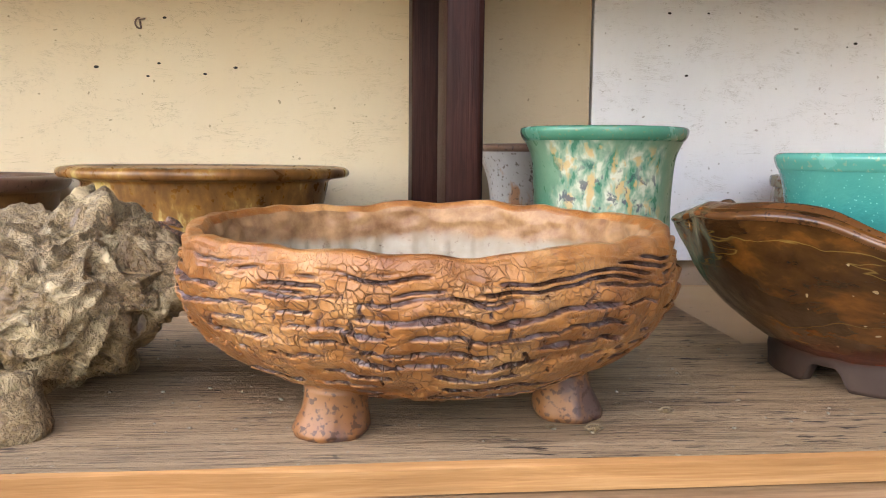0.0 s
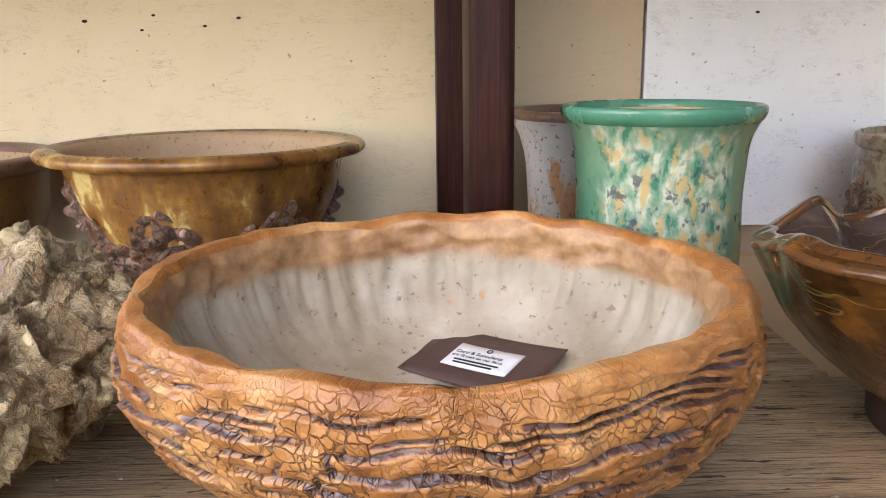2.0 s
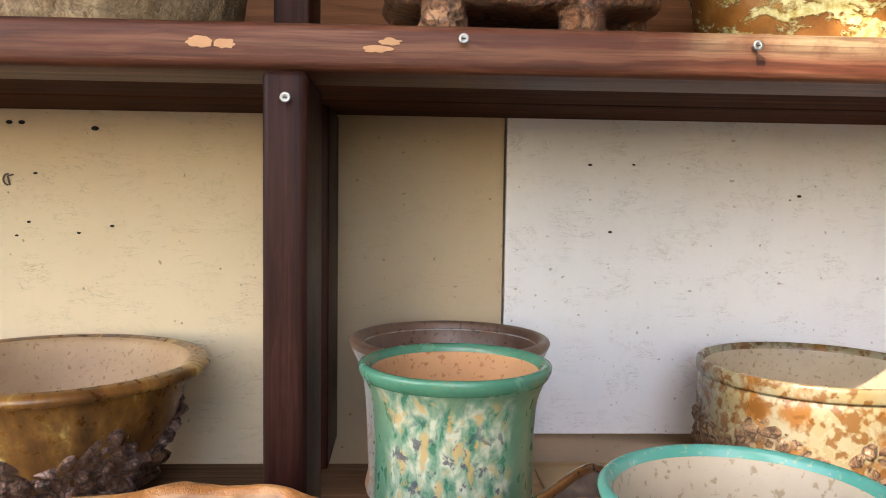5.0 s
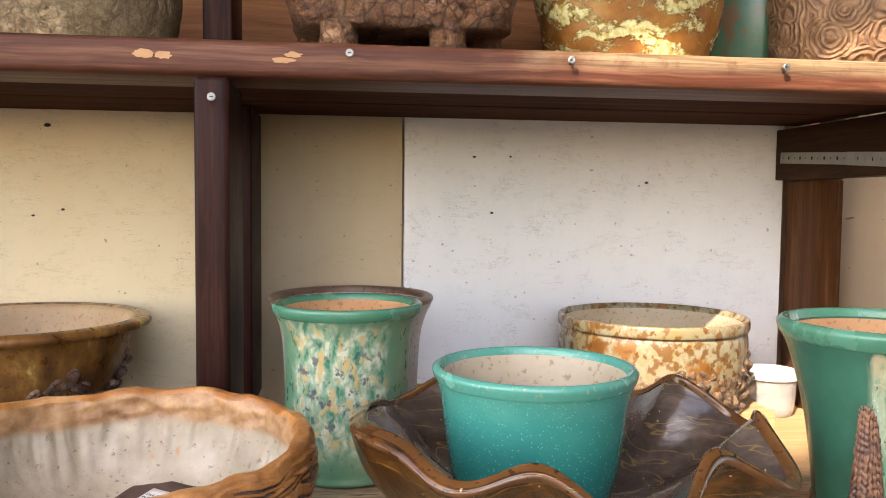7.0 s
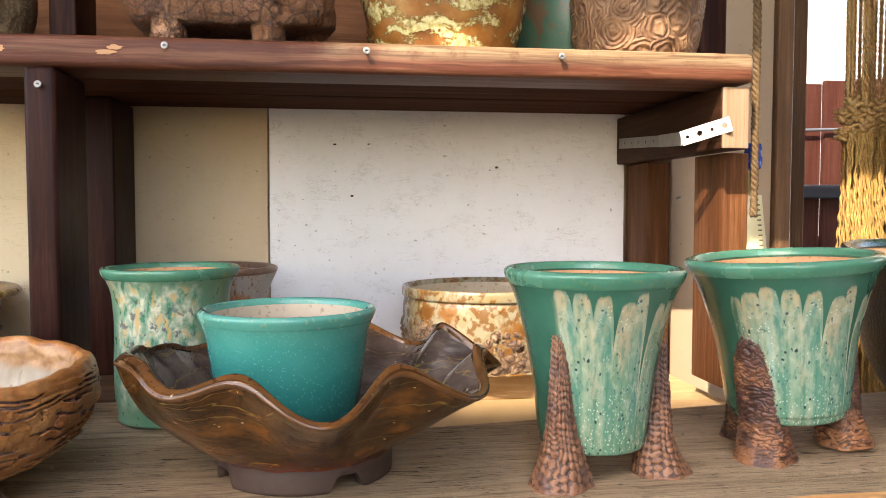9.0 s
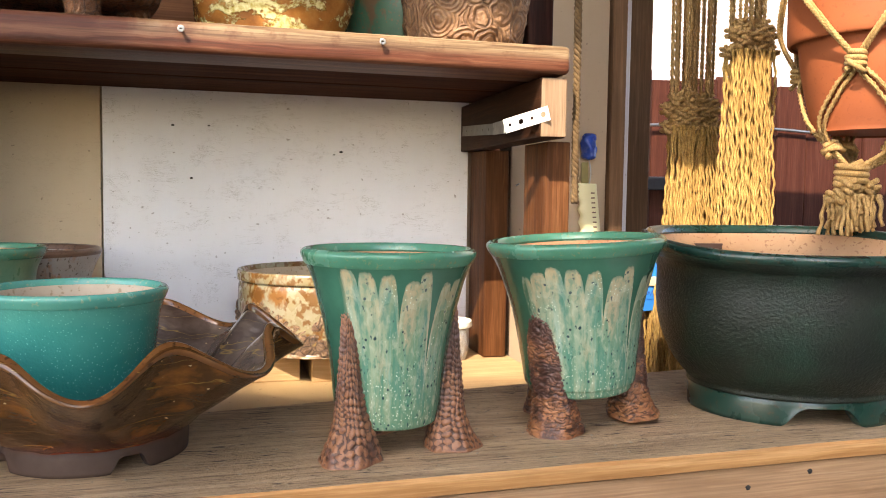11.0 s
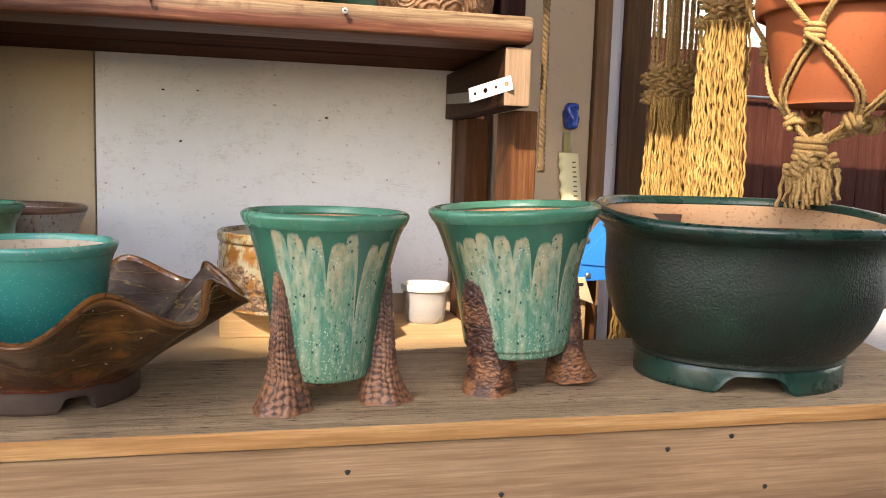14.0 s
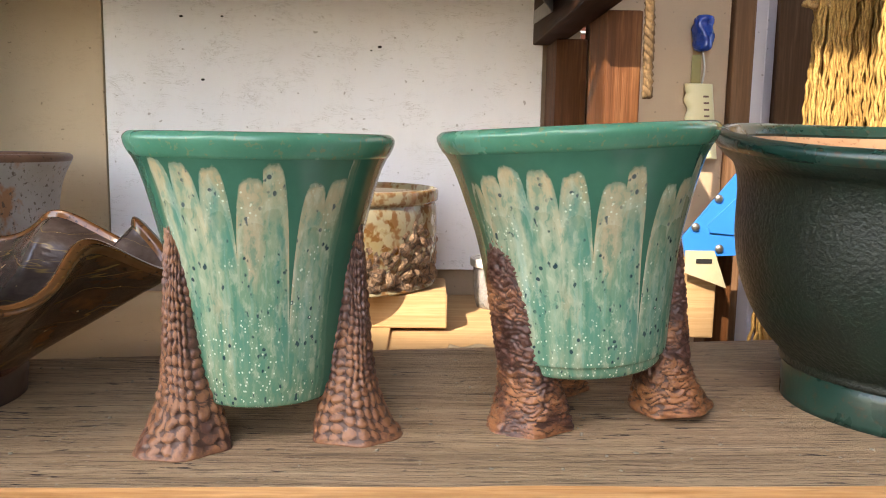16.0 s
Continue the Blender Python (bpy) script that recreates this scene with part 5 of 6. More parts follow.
def craggy(a, i, r, z, amp=0.004, s=40):
    h = amp * fbm(r * math.cos(a), r * math.sin(a), z, s, 4)
    return ((r + h) * math.cos(a), (r + h) * math.sin(a), z)


turned("lichen_pot", (0.545, 0.868, SHELF_Z), [(0.004, 0.02), (0.07, 0.02), (0.10, 0.08), (0.105, 0.15)], [(0.112, 0.155), (0.118, 0.14), (0.112, 0.085), (0.103, 0.04), (0.092, 0.006), (0.086, 0.0), (0.004, 0.0)],
       [LICHEN, CLAY_IN], "orange pot with lichen-yellow crusted glaze on the upper shelf", 128, lambda a, i, r, z: craggy(a, i, r, z, 0.003, 30))
turned("rosette_pot", (0.806, 0.838, SHELF_Z), [(0.004, 0.02), (0.06, 0.02), (0.075, 0.1)], [(0.080, 0.12), (0.088, 0.11), (0.089, 0.07), (0.083, 0.03), (0.073, 0.004), (0.068, 0.0), (0.004, 0.0)],
       [ROSETTE, CLAY_IN], "brown pot with carved rosettes like tree bark", 160, lambda a, i, r, z: craggy(a, i, r, z, 0.004, 55))
turned("green_pot", (0.735, 0.945, SHELF_Z), [(0.004, 0.02), (0.06, 0.02), (0.075, 0.1)], [(0.080, 0.13), (0.088, 0.12), (0.088, 0.07), (0.082, 0.03), (0.076, 0.004), (0.07, 0.0), (0.004, 0.0)],
       [speckled("blotched_green_glaze", (0.03, 0.10, 0.06), (0.06, 0.15, 0.09), (0.14, 0.10, 0.05), (0.16, 0.08, 0.04), 0.3), CLAY_IN], "blotched dark green pot behind the rosette pot", 96)
turned("carved_pot", (-0.105, 0.875, SHELF_Z), [(0.004, 0.02), (0.08, 0.02), (0.10, 0.1)], [(0.112, 0.12), (0.120, 0.11), (0.120, 0.06), (0.114, 0.025), (0.104, 0.004), (0.098, 0.0), (0.004, 0.0)],
       [TANBARK, CLAY_IN], "tan carved clay pot on the upper shelf", 128, lambda a, i, r, z: craggy(a, i, r, z, 0.0025, 45))
turned("brown_bowl", (-0.36, 0.88, SHELF_Z), [(0.004, 0.02), (0.08, 0.02), (0.11, 0.1)], [(0.116, 0.12), (0.124, 0.11), (0.118, 0.06), (0.10, 0.02), (0.09, 0.0), (0.004, 0.0)],
       [BROWN_GLAZE, CLAY_IN], "plain brown glazed pot on the upper shelf", 96)
UPPER_BACK = wood("orange_back_board", (0.12, 0.04, 0.015), (0.26, 0.10, 0.04), (0.36, 0.17, 0.07), 0, 0.5)
for k in range(4):
    board("upper_back_board", (-0.9, 1.098, 0.443 + k * 0.142), (0.90, 1.1185, 0.583 + k * 0.142), UPPER_BACK, "reddish-brown board at the back of the upper shelf", "board", group="upper back boards")

# ================= small things about the shelf =================
# chips in the stain of the rail
RAW_CHIP = plain("bare_wood_chip", (0.56, 0.30, 0.15), 0.8, grain=120)


def flake(cx, cz, w, h, seed):
    bm = bmesh.new()
    ring = []
    for k in range(26):
        a = 2 * math.pi * k / 26
        r = 1 + 0.45 * noise.noise(Vector((math.cos(a) * 2 + seed, math.sin(a) * 2, seed)))
        ring.append(bm.verts.new((cx + w * r * math.cos(a), 0.0, cz + h * r * math.sin(a))))
    f = bm.faces.new(ring)
    ext = bmesh.ops.extrude_face_region(bm, geom=[f])
    for v in ext["geom"]:
        if isinstance(v, bmesh.types.BMVert):
            v.co.y += 0.0015
    bmesh.ops.recalc_face_normals(bm, faces=bm.faces)
    return bm


for cx, cz, w, h, s in ((0.008, 0.4235, 0.0095, 0.0042, 1.2), (0.027, 0.4225, 0.008, 0.0036, 4.1), (0.142, 0.4205, 0.011, 0.0026, 7.7), (0.152, 0.4265, 0.009, 0.0026, 2.3)):
    part("paint_chip", flake(cx - rail.location.x, cz - rail.location.z, w, h, s), RAW_CHIP, rail, "patch of bare orange wood", smooth=False).location.y = 0.7292 - rail.location.y - 0.00025 * (1 + int(s) % 4)

# nail holes and marks in the panels
marks = thing("nail_hole", (0, 0, 0), "small dark nail holes and marks in the painted panels", "nail hole")
for x, z, r, y in ((-0.381, 0.264, 0.0032, 1.1222), (-0.314, 0.253, 0.0022, 1.1222), (-0.198, 0.266, 0.0028, 1.1222), (-0.2387, 0.257, 0.0025, 1.1222), (-0.299, 0.270, 0.0024, 1.1222),
                   (-0.32, 0.392, 0.004, 1.1222), (-0.305, 0.392, 0.004, 1.1222), (-0.217, 0.386, 0.0046, 1.1222), (-0.29, 0.33, 0.0025, 1.1222),
                   (0.427, 0.266, 0.0026, 1.1202), (0.399, 0.351, 0.0026, 1.1202), (0.672, 0.315, 0.003, 1.1202), (0.455, 0.352, 0.002, 1.1202), (0.66, 0.31, 0.0015, 1.1202)):
    part("hole", lathe([(0.0002, 0.0), (r * 0.8, 0.0002), (r, 0.0012), (0.0002, 0.0014)], 12, lambda a, i, rr, q, x=x, z=z, y=y: (x + rr * 1.2 * math.cos(a), y - 0.0008 + q, z + rr * 0.7 * math.sin(a))), DARKHOLE, marks)
wire = tagged(part("bent_wire", tube([(-0.322 + 0.006 * math.cos(k * 0.5), 1.1205, 0.322 + 0.007 * math.sin(k * 0.5)) for k in range(3, 11)] + [(-0.322, 1.119, 0.326), (-0.315, 1.1185, 0.328)], 0.0012, 6), BROWN_LIP), "short bent rusty wire stuck in the cream panel", "wire")
# knots in the apron
for x, z in ((0.651, -0.0436), (0.9745, -0.0388), (1.0465, -0.0285), (0.80, -0.075), (1.09, -0.085)):
    y = 0.3895 + 0.0218 * (x - 0.30) - 0.0003
    k = thing("knot_hole", (x, y + 0.0012, z), "dark knot in the apron board", "knot", "knots in the apron")
    part("knot", lathe([(0.0002, 0.0), (0.0020, 0.0003), (0.0028, 0.002), (0.0002, 0.0022)], 14, lambda a, i, r, q: (r * math.cos(a) * (1 + 0.25 * math.sin(3 * a)), q - 0.0016, r * math.sin(a))), DARKHOLE, k)


# grit on the plank
def grit():
    rnd = random.Random(5)
    bm = bmesh.new()
    for _ in range(520):
        x = rnd.uniform(-0.25, 1.3)
        y = rnd.uniform(0.40, 0.66) + 0.02 * x
        r = rnd.choice((0.0005, 0.0006, 0.0007, 0.0009, 0.0012))
        m = Matrix.Translation((x, y, r * 0.5)) @ Matrix.Rotation(rnd.uniform(0, 6), 4, "Z") @ Matrix.Diagonal((r * rnd.uniform(0.8, 1.8), r, r * 0.7, 1))
        bmesh.ops.create_icosphere(bm, subdivisions=1, radius=1.0, matrix=m)
    return bm


tagged(part("grit", grit(), plain("grit", (0.34, 0.29, 0.21), 0.9)), "scattered grit and clay crumbs on the plank", "grit", kind="stuff")
for x, y, r in ((0.118, 0.425, 0.0042), (0.17, 0.455, 0.0035), (0.145, 0.47, 0.002), (0.095, 0.43, 0.0025)):
    pb = part("pebble", lathe([(0.0002, 0.0), (r * 0.8, r * 0.1), (r, r * 0.45), (r * 0.6, r * 0.8), (0.0002, r * 0.9)], 14, lambda a, i, rr, z: (rr * math.cos(a) * 1.4, rr * math.sin(a) * (1 + 0.2 * math.sin(2 * a)), z)), ROCK)
    pb.location = (x, y, -0.0002)
    tagged(pb, "small grey pebble lying on the plank", "pebble", "pebbles on the plank")


# perforated strap
def strap_path():
    """The corners along the folded zinc strip."""
    return [Vector((0.8825, 1.10, 0.356)), Vector((0.8815, 0.93, 0.3465)), Vector((0.866, 0.84, 0.3385)), Vector((0.846, 0.775, 0.3365)), Vector((0.8935, 0.735, 0.3530))]


def strip(p, q, w, holes, th=0.0014):
    d = (q - p)
    L = d.length
    d.normalize()
    up = Vector((0, 0, 1))
    up = (up - d * up.dot(d)).normalized()
    nrm = d.cross(up)
    bm = bmesh.new()

    def vert(s, h, side):
        return bm.verts.new(p + d * s + up * h + nrm * side * th / 2)
    step = L / holes
    for side in (1, -1):
        for k in range(holes):
            s0, s1, c = k * step, (k + 1) * step, (k + 0.5) * step
            rr = w * (0.20 if k % 2 else 0.13)
            oct_in, oct_out = [], []
            for j in range(8):
                a = math.pi / 8 + j * math.pi / 4
                oct_in.append(vert(c + rr * math.cos(a), rr * math.sin(a), side))
                x, y = math.cos(a), math.sin(a)
                m = max(abs(x), abs(y))
                oct_out.append(vert(c + step / 2 * x / m, w / 2 * y / m, side))
            for j in range(8):
                f = (oct_in[j], oct_out[j], oct_out[(j + 1) % 8], oct_in[(j + 1) % 8])
                bm.faces.new(f if side > 0 else f[::-1])
            # corners
            for sx, sy, j0, j1 in ((1, 1, 0, 1), (-1, 1, 2, 3), (-1, -1, 4, 5), (1, -1, 6, 7)):
                f = (oct_out[j0], vert(c + sx * step / 2, sy * w / 2, side), oct_out[j1])
                bm.faces.new(f if side > 0 else f[::-1])
    for h in (w / 2, -w / 2):
        bm.faces.new((vert(0, h, 1), vert(L, h, 1), vert(L, h, -1), vert(0, h, -1)))
    for s in (0, L):
        bm.faces.new((vert(s, w / 2, 1), vert(s, w / 2, -1), vert(s, -w / 2, -1), vert(s, -w / 2, 1)))
    bmesh.ops.remove_doubles(bm, verts=bm.verts, dist=0.00005)
    return bm


P_ = strap_path()
strap = thing("metal_strap", (0, 0, 0), "pale perforated metal strap bent away from the end brace", "strap")
part("back_strip", strip(P_[0], P_[1], 0.017, 11), STEEL, strap, smooth=False)
part("middle_strip", strip(P_[1], P_[3], 0.018, 7), STEEL, strap, smooth=False)
part("front_strip", strip(P_[3], P_[4], 0.019, 4), STRAP_LIT, strap, "bent end of the strap, painted pale for sunlight", smooth=False)


# jute rope on the frame, and macrame hangers
def jute(name, lo, mid, hi):
    m = Mat(name, 0.9)
    a, b = m.noise(40, 4, 0.6), m.noise(700, 3, 0.7, m.scaled((1, 1, 0.35)))
    c = m.mix(m.ramp(b, (0.35, 0.0), (0.7, 0.8)), m.ramp(a, (0.3, mid), (0.7, hi)), lo)
    m.color(c)
    m.bump((b, 0.7, 0.0012))
    return m.m


JUTE = jute("jute_rope", (0.15, 0.078, 0.022), (0.42, 0.245, 0.085), (0.54, 0.35, 0.14))
JUTE_GOLD = jute("golden_jute_fringe", (0.16, 0.08, 0.018), (0.42, 0.24, 0.065), (0.56, 0.36, 0.11))


def rope(points, r, twist=340.0, plies=3, sides=6, step=0.004):
    """A laid rope: plies twisting round a path."""
    pts = [Vector(p) for p in points]
    path = []
    for a, b in zip(pts, pts[1:]):
        n = max(1, int((b - a).length / step))
        path += [a.lerp(b, k / n) for k in range(n)]
    path.append(pts[-1])
    out = []
    for q in range(plies):
        strand, run = [], 0.0
        for i, p in enumerate(path):
            d = (path[min(i + 1, len(path) - 1)] - path[max(0, i - 1)]).normalized()
            s = d.cross(Vector((0.21, 0.93, 0.3))).normalized()
            u = s.cross(d)
            if i:
                run += (p - path[i - 1]).length
            a = run * twist + q * 2 * math.pi / plies
            strand.append(p + (s * math.cos(a) + u * math.sin(a)) * r * 0.55)
        out.append(tube(strand, r * 0.56, sides))
    return join(out)


def curve(points, n=14):
    """Smooth 3D path through points."""
    p = [Vector(points[0])] + [Vector(q) for q in points] + [Vector(points[-1])]
    out = []
    for i in range(1, len(p) - 2):
        for k in range(n):
            t = k / n
            out.append(0.5 * (2 * p[i] + (p[i + 1] - p[i - 1]) * t + (2 * p[i - 1] - 5 * p[i] + 4 * p[i + 1] - p[i + 2]) * t * t + (3 * p[i] - p[i - 1] - 3 * p[i + 1] + p[i + 2]) * t ** 3))
    out.append(p[-1])
    return out


def knot_band(c, w, h, rows, cols, r, seed, depth=0.02):
    """A band of half knots: each is two cords looped round one another."""
    rnd = random.Random(seed)
    out = []
    for j in range(rows):
        for i in range(cols + (j % 2)):
            x = c[0] + (i - (cols - 1 + j % 2) / 2) * w / cols
            z = c[2] - (j - (rows - 1) / 2) * h / rows
            y = c[1] + rnd.uniform(-1, 1) * depth * 0.3
            s, k = w / cols * 0.55, h / rows * 0.6
            tw = rnd.uniform(-0.25, 0.25)
            two = []
            for sg in (1, -1):
                pts = []
                for q in range(22):
                    t = q / 21
                    ang = sg * (t * 3.6 * math.pi + 0.6 + tw)
                    pts.append((x + s * math.cos(ang) * (0.55 + 0.45 * math.sin(t * math.pi)), y - depth * 0.4 * math.sin(ang * 1.0 + 0.9 * sg), z + k * (1 - 2 * t) + 0.3 * k * math.sin(2 * ang)))
                two.append(tube(pts, r, 7))
            out.append(join(two))
    return out


def fringe(c, w, d, z0, z1, count, r, seed, spread=1.15):
    rnd = random.Random(seed)
    out = []
    for k in range(count):
        u, v = rnd.uniform(-1, 1), rnd.uniform(-1, 1)
        ph, f = rnd.uniform(0, 6.3), rnd.uniform(170, 260)
        end = z1 - rnd.uniform(0, 0.03)
        pts, n = [], int((z0 - end) / 0.0035)
        for i in range(n + 1):
            t = i / n
            sp = 1 + (spread - 1) * t
            amp = 0.0010 + 0.0004 * t
            z = z0 + (end - z0) * t
            pts.append((c[0] + u * w / 2 * sp + amp * math.sin(f * z + ph) + 0.002 * math.sin(z * 40 + ph), c[1] + v * d / 2 * sp + amp * math.cos(f * z + ph), z))
        out.append(tube(pts, [r * (1.0 + 0.12 * math.sin(i * 1.3 + ph)) for i in range(n + 1)], 5))
    return join(out)


def straight_cords(c, w, d, z0, z1, count, r, seed, top_w):
    rnd = random.Random(seed)
    out = []
    for k in range(count):
        u, v = (k + 0.5) / count * 2 - 1, rnd.uniform(-1, 1)
        out.append(rope([(c[0] + u * top_w / 2, c[1] + v * d / 2, z0), (c[0] + u * w / 2, c[1] + v * d / 2, z1)], r, 420, 2, 5, 0.005))
    return out


def parts(name, bms, mat, parent):
    for b in bms:
        part(name, b, mat, parent)


ha = thing("macrame_hanger", (0, 0, 0), "brown jute macrame hanger with knotted band and long fringe", "macrame hanger", "macrame hangers")
parts("cord", straight_cords((1.238, 0.952, 0), 0.085, 0.03, 1.256, 0.405, 19, 0.0036, 3, 0.10), JUTE, ha)
parts("knot", knot_band((1.240, 0.948, 0.385), 0.088, 0.062, 4, 4, 0.0034, 4), JUTE, ha)
tagged(part("fringe", fringe((1.243, 0.95, 0), 0.088, 0.03, 0.365, -0.06, 150, 0.0019, 5, 1.28), JUTE_GOLD, ha, "golden wavy jute fringe"), kind="stuff")
hb = thing("macrame_hanger", (0, 0, 0), "sunlit golden jute hanger with a dense wavy fringe", "macrame hanger", "macrame hangers")
parts("cord", straight_cords((1.240, 0.80, 0), 0.06, 0.03, 1.256, 0.495, 13, 0.0036, 6, 0.07), JUTE, hb)
parts("knot", knot_band((1.241, 0.80, 0.482), 0.064, 0.05, 4, 3, 0.0034, 7), JUTE, hb)
tagged(part("fringe", fringe((1.239, 0.80, 0), 0.064, 0.035, 0.465, -0.04, 160, 0.0019, 8, 1.35), JUTE_GOLD, hb, "golden wavy jute fringe"), kind="stuff")

# hanging terracotta pot in its rope net
TC = Vector((1.308, 0.622, 0.334))
turned("terracotta_pot", tuple(TC), [(0.004, 0.01), (0.07, 0.01), (0.083, 0.09), (0.095, 0.185)], [(0.102, 0.19), (0.109, 0.186), (0.108, 0.122), (0.1055, 0.116), (0.0985, 0.114), (0.093, 0.075), (0.077, 0.004), (0.072, 0.0), (0.004, 0.0)],
       [TERRACOTTA, TERRACOTTA], "orange terracotta flower pot hanging in a rope net", 112, lip=([(0.1075, 0.121), (0.1055, 0.1145), (0.1115, 0.1165), (0.1125, 0.150), (0.1120, 0.186), (0.103, 0.1915), (0.100, 0.186), (0.108, 0.150)], TERRACOTTA))
hc = thing("pot_hanger", (0, 0, 0), "jute rope net knotted round the terracotta pot", "macrame hanger", "macrame hangers")


def on_pot(a, z, off=0.006):
    r = 0.077 + (0.0985 - 0.077) * min(1, max(0, z / 0.114)) if z < 0.114 else 0.109
    r += off
    return (TC.x + r * math.cos(a), TC.y + r * math.sin(a), TC.z + z)


def wrap_knot(c, axis, r, cord, turns, seed):
    """Cords wound round a bundle: a short coil with a crossing strand over it."""
    axis = Vector(axis).normalized()
    s = axis.cross(Vector((0.3, 0.9, 0.2))).normalized()
    u = s.cross(axis)
    n = turns * 14
    coil = []
    for k in range(n + 1):
        a = 2 * math.pi * k / 14 + seed
        q = r * (1 + 0.12 * math.sin(3 * a + seed))
        coil.append(Vector(c) + axis * (k / n - 0.5) * turns * cord * 1.9 + s * q * math.cos(a) + u * q * math.sin(a))
    over = [Vector(c) + axis * h * turns * cord * 1.5 + s * r * 1.1 * math.cos(seed + 2.2 * h) + u * r * 1.1 * math.sin(seed + 2.2 * h) for h in (-1, -0.6, -0.2, 0.2, 0.6, 1)]
    return join([tube(coil, cord, 7), tube(over, cord, 7)])


tail = Vector((TC.x - 0.052, TC.y - 0.022, TC.z - 0.056))
for k in range(4):
    a = radians(-147 + 90 * k)
    mid_knot = Vector(on_pot(a, 0.080, 0.007))
    for s in (-1, 1):
        side = Vector((-math.sin(a), math.cos(a), 0)) * s
        b = a + s * radians(45)
        joint = Vector((TC.x + 0.066 * math.cos(b), TC.y + 0.066 * math.sin(b), TC.z - 0.016))
        joint = joint.lerp(tail, 0.22)
        for off in (-0.0042, 0.0042):
            sh = Vector((0, 0, off * 0.6)) + side * off * 0.8
            hung = Vector(on_pot(a + s * radians(36), 0.19, 0.012))
            path = [Vector((TC.x + side.x * 0.03, TC.y + side.y * 0.03, 1.256)), hung + Vector((0, 0, 0.14)) - (hung - TC) * 0.06, hung + sh,
                    Vector(on_pot(a + s * radians(17), 0.128, 0.011)) + sh, mid_knot + side * 0.0035 + sh * 0.7, Vector(on_pot(a + s * radians(15), 0.048, 0.006)) + sh,
                    Vector(on_pot(a + s * radians(34), 0.008, 0.005)) + sh, joint + sh, joint.lerp(tail, 0.55) + sh * 0.6, tail + sh * 1.4 + side * 0.004]
            part("cord", rope(curve(path, 7), 0.0034, 420, 3, 5, 0.004), JUTE, hc)
        if s > 0:
            part("knot", wrap_knot(joint, (tail - joint), 0.0095, 0.0036, 2, k * 1.3), JUTE, hc)
    part("knot", wrap_knot(mid_knot, (0, 0, 1), 0.0098, 0.0036, 3, k * 0.9), JUTE, hc)
part("knot", wrap_knot(tail + Vector((0, 0, -0.003)), (0, 0, 1), 0.017, 0.0042, 3, 0.4), JUTE, hc)
parts("knot", knot_band(tail - Vector((0, 0, 0.030)), 0.050, 0.036, 3, 3, 0.0036, 31, 0.03), JUTE, hc)
tagged(part("fringe", fringe((tail.x, tail.y, 0), 0.050, 0.045, tail.z - 0.028, tail.z - 0.050, 70, 0.0027, 9, 1.1), JUTE, hc), kind="stuff")
fr = part("frame_rope", rope(curve([(0.951, 0.782, 0.62), (0.954, 0.785, 0.50), (0.957, 0.790, 0.40), (0.957, 0.79, 0.32), (0.960, 0.795, 0.235)], 12), 0.0056, 260), jute("old_brown_rope", (0.04, 0.022, 0.008), (0.12, 0.068, 0.026), (0.19, 0.115, 0.048)))
tagged(fr, "old jute rope hanging beside the shelf end", "rope")

# saw handle on its hook
CREAM_PLASTIC = plain("cream_plastic", (0.62, 0.56, 0.33), 0.4, grain=25, amount=0.08)
BLUE_FOIL = plain("blue_plastic", (0.012, 0.05, 0.30), 0.25)
sw = thing("pruning_saw", (1.097, 1.046, 0.17), "cream plastic tool handle with dark grooves hanging on a cord", "tool")


def grip():
    bm = bmesh.new()
    rings = []
    for j in range(44):
        t = j / 43
        z = 0.098 * t
        cx = 0.012 * (1 - t) - 0.002
        w = 0.0185 + 0.0022 * math.sin(t * 26) * (t < 0.9) + 0.004 * (1 - t) ** 3
        d = 0.0085
        rings.append([bm.verts.new((cx + math.copysign(abs(math.cos(a)) ** 0.7, math.cos(a)) * (w if math.cos(a) < 0 else 0.0185), math.sin(a) * d, z)) for a in (2 * math.pi * k / 24 for k in range(24))])
    for a, b in zip(rings, rings[1:]):
        for k in range(24):
            bm.faces.new((a[k], a[(k + 1) % 24], b[(k + 1) % 24], b[k]))
    bm.faces.new(rings[0][::-1])
    bm.faces.new(rings[-1])
    return bm


part("grip", grip(), CREAM_PLASTIC, sw)
for k in range(9):
    part("groove", new_box((0.006 - k * 0.0009 + 0.004, -0.0088, 0.012 + k * 0.0085), (0.014 - k * 0.0009 + 0.003, -0.0078, 0.0145 + k * 0.0085)), BROWN_LIP, sw, smooth=False)
part("cord", tube(curve([(0.0, -0.004, 0.09), (0.003, -0.006, 0.115), (0.0, -0.004, 0.14)], 6), 0.0013, 6), STEEL, sw)
part("blade", new_box((-0.012, -0.001, 0.095), (0.0, 0.001, 0.135)), plain("olive_metal", (0.25, 0.22, 0.09), 0.4, 0.4), sw, smooth=False)
bt = part("blue_bundle", lathe(smooth_profile([(0.001, -0.024), (0.010, -0.021), (0.0125, -0.008), (0.014, 0.010), (0.010, 0.021), (0.001, 0.0225)], 6), 28, lambda a, i, r, z: craggy(a, i, r, z, 0.0042, 70)), BLUE_FOIL)
bt.location = (1.097, 1.044, 0.333)
tagged(bt, "crumpled blue plastic wrapped round a hook on the wall", "plastic wrap")
nl = part("nail", tube([(0.968, 1.060, 0.262), (0.963, 1.030, 0.265)], 0.0014, 8), STEEL)
tagged(nl, "bright nail standing out of the tan wall", "nail")

# blue mitre-box plate leaning behind the pots
BLUE = plain("sky_blue_painted_metal", (0.018, 0.20, 0.62), 0.35, grain=30, amount=0.1)
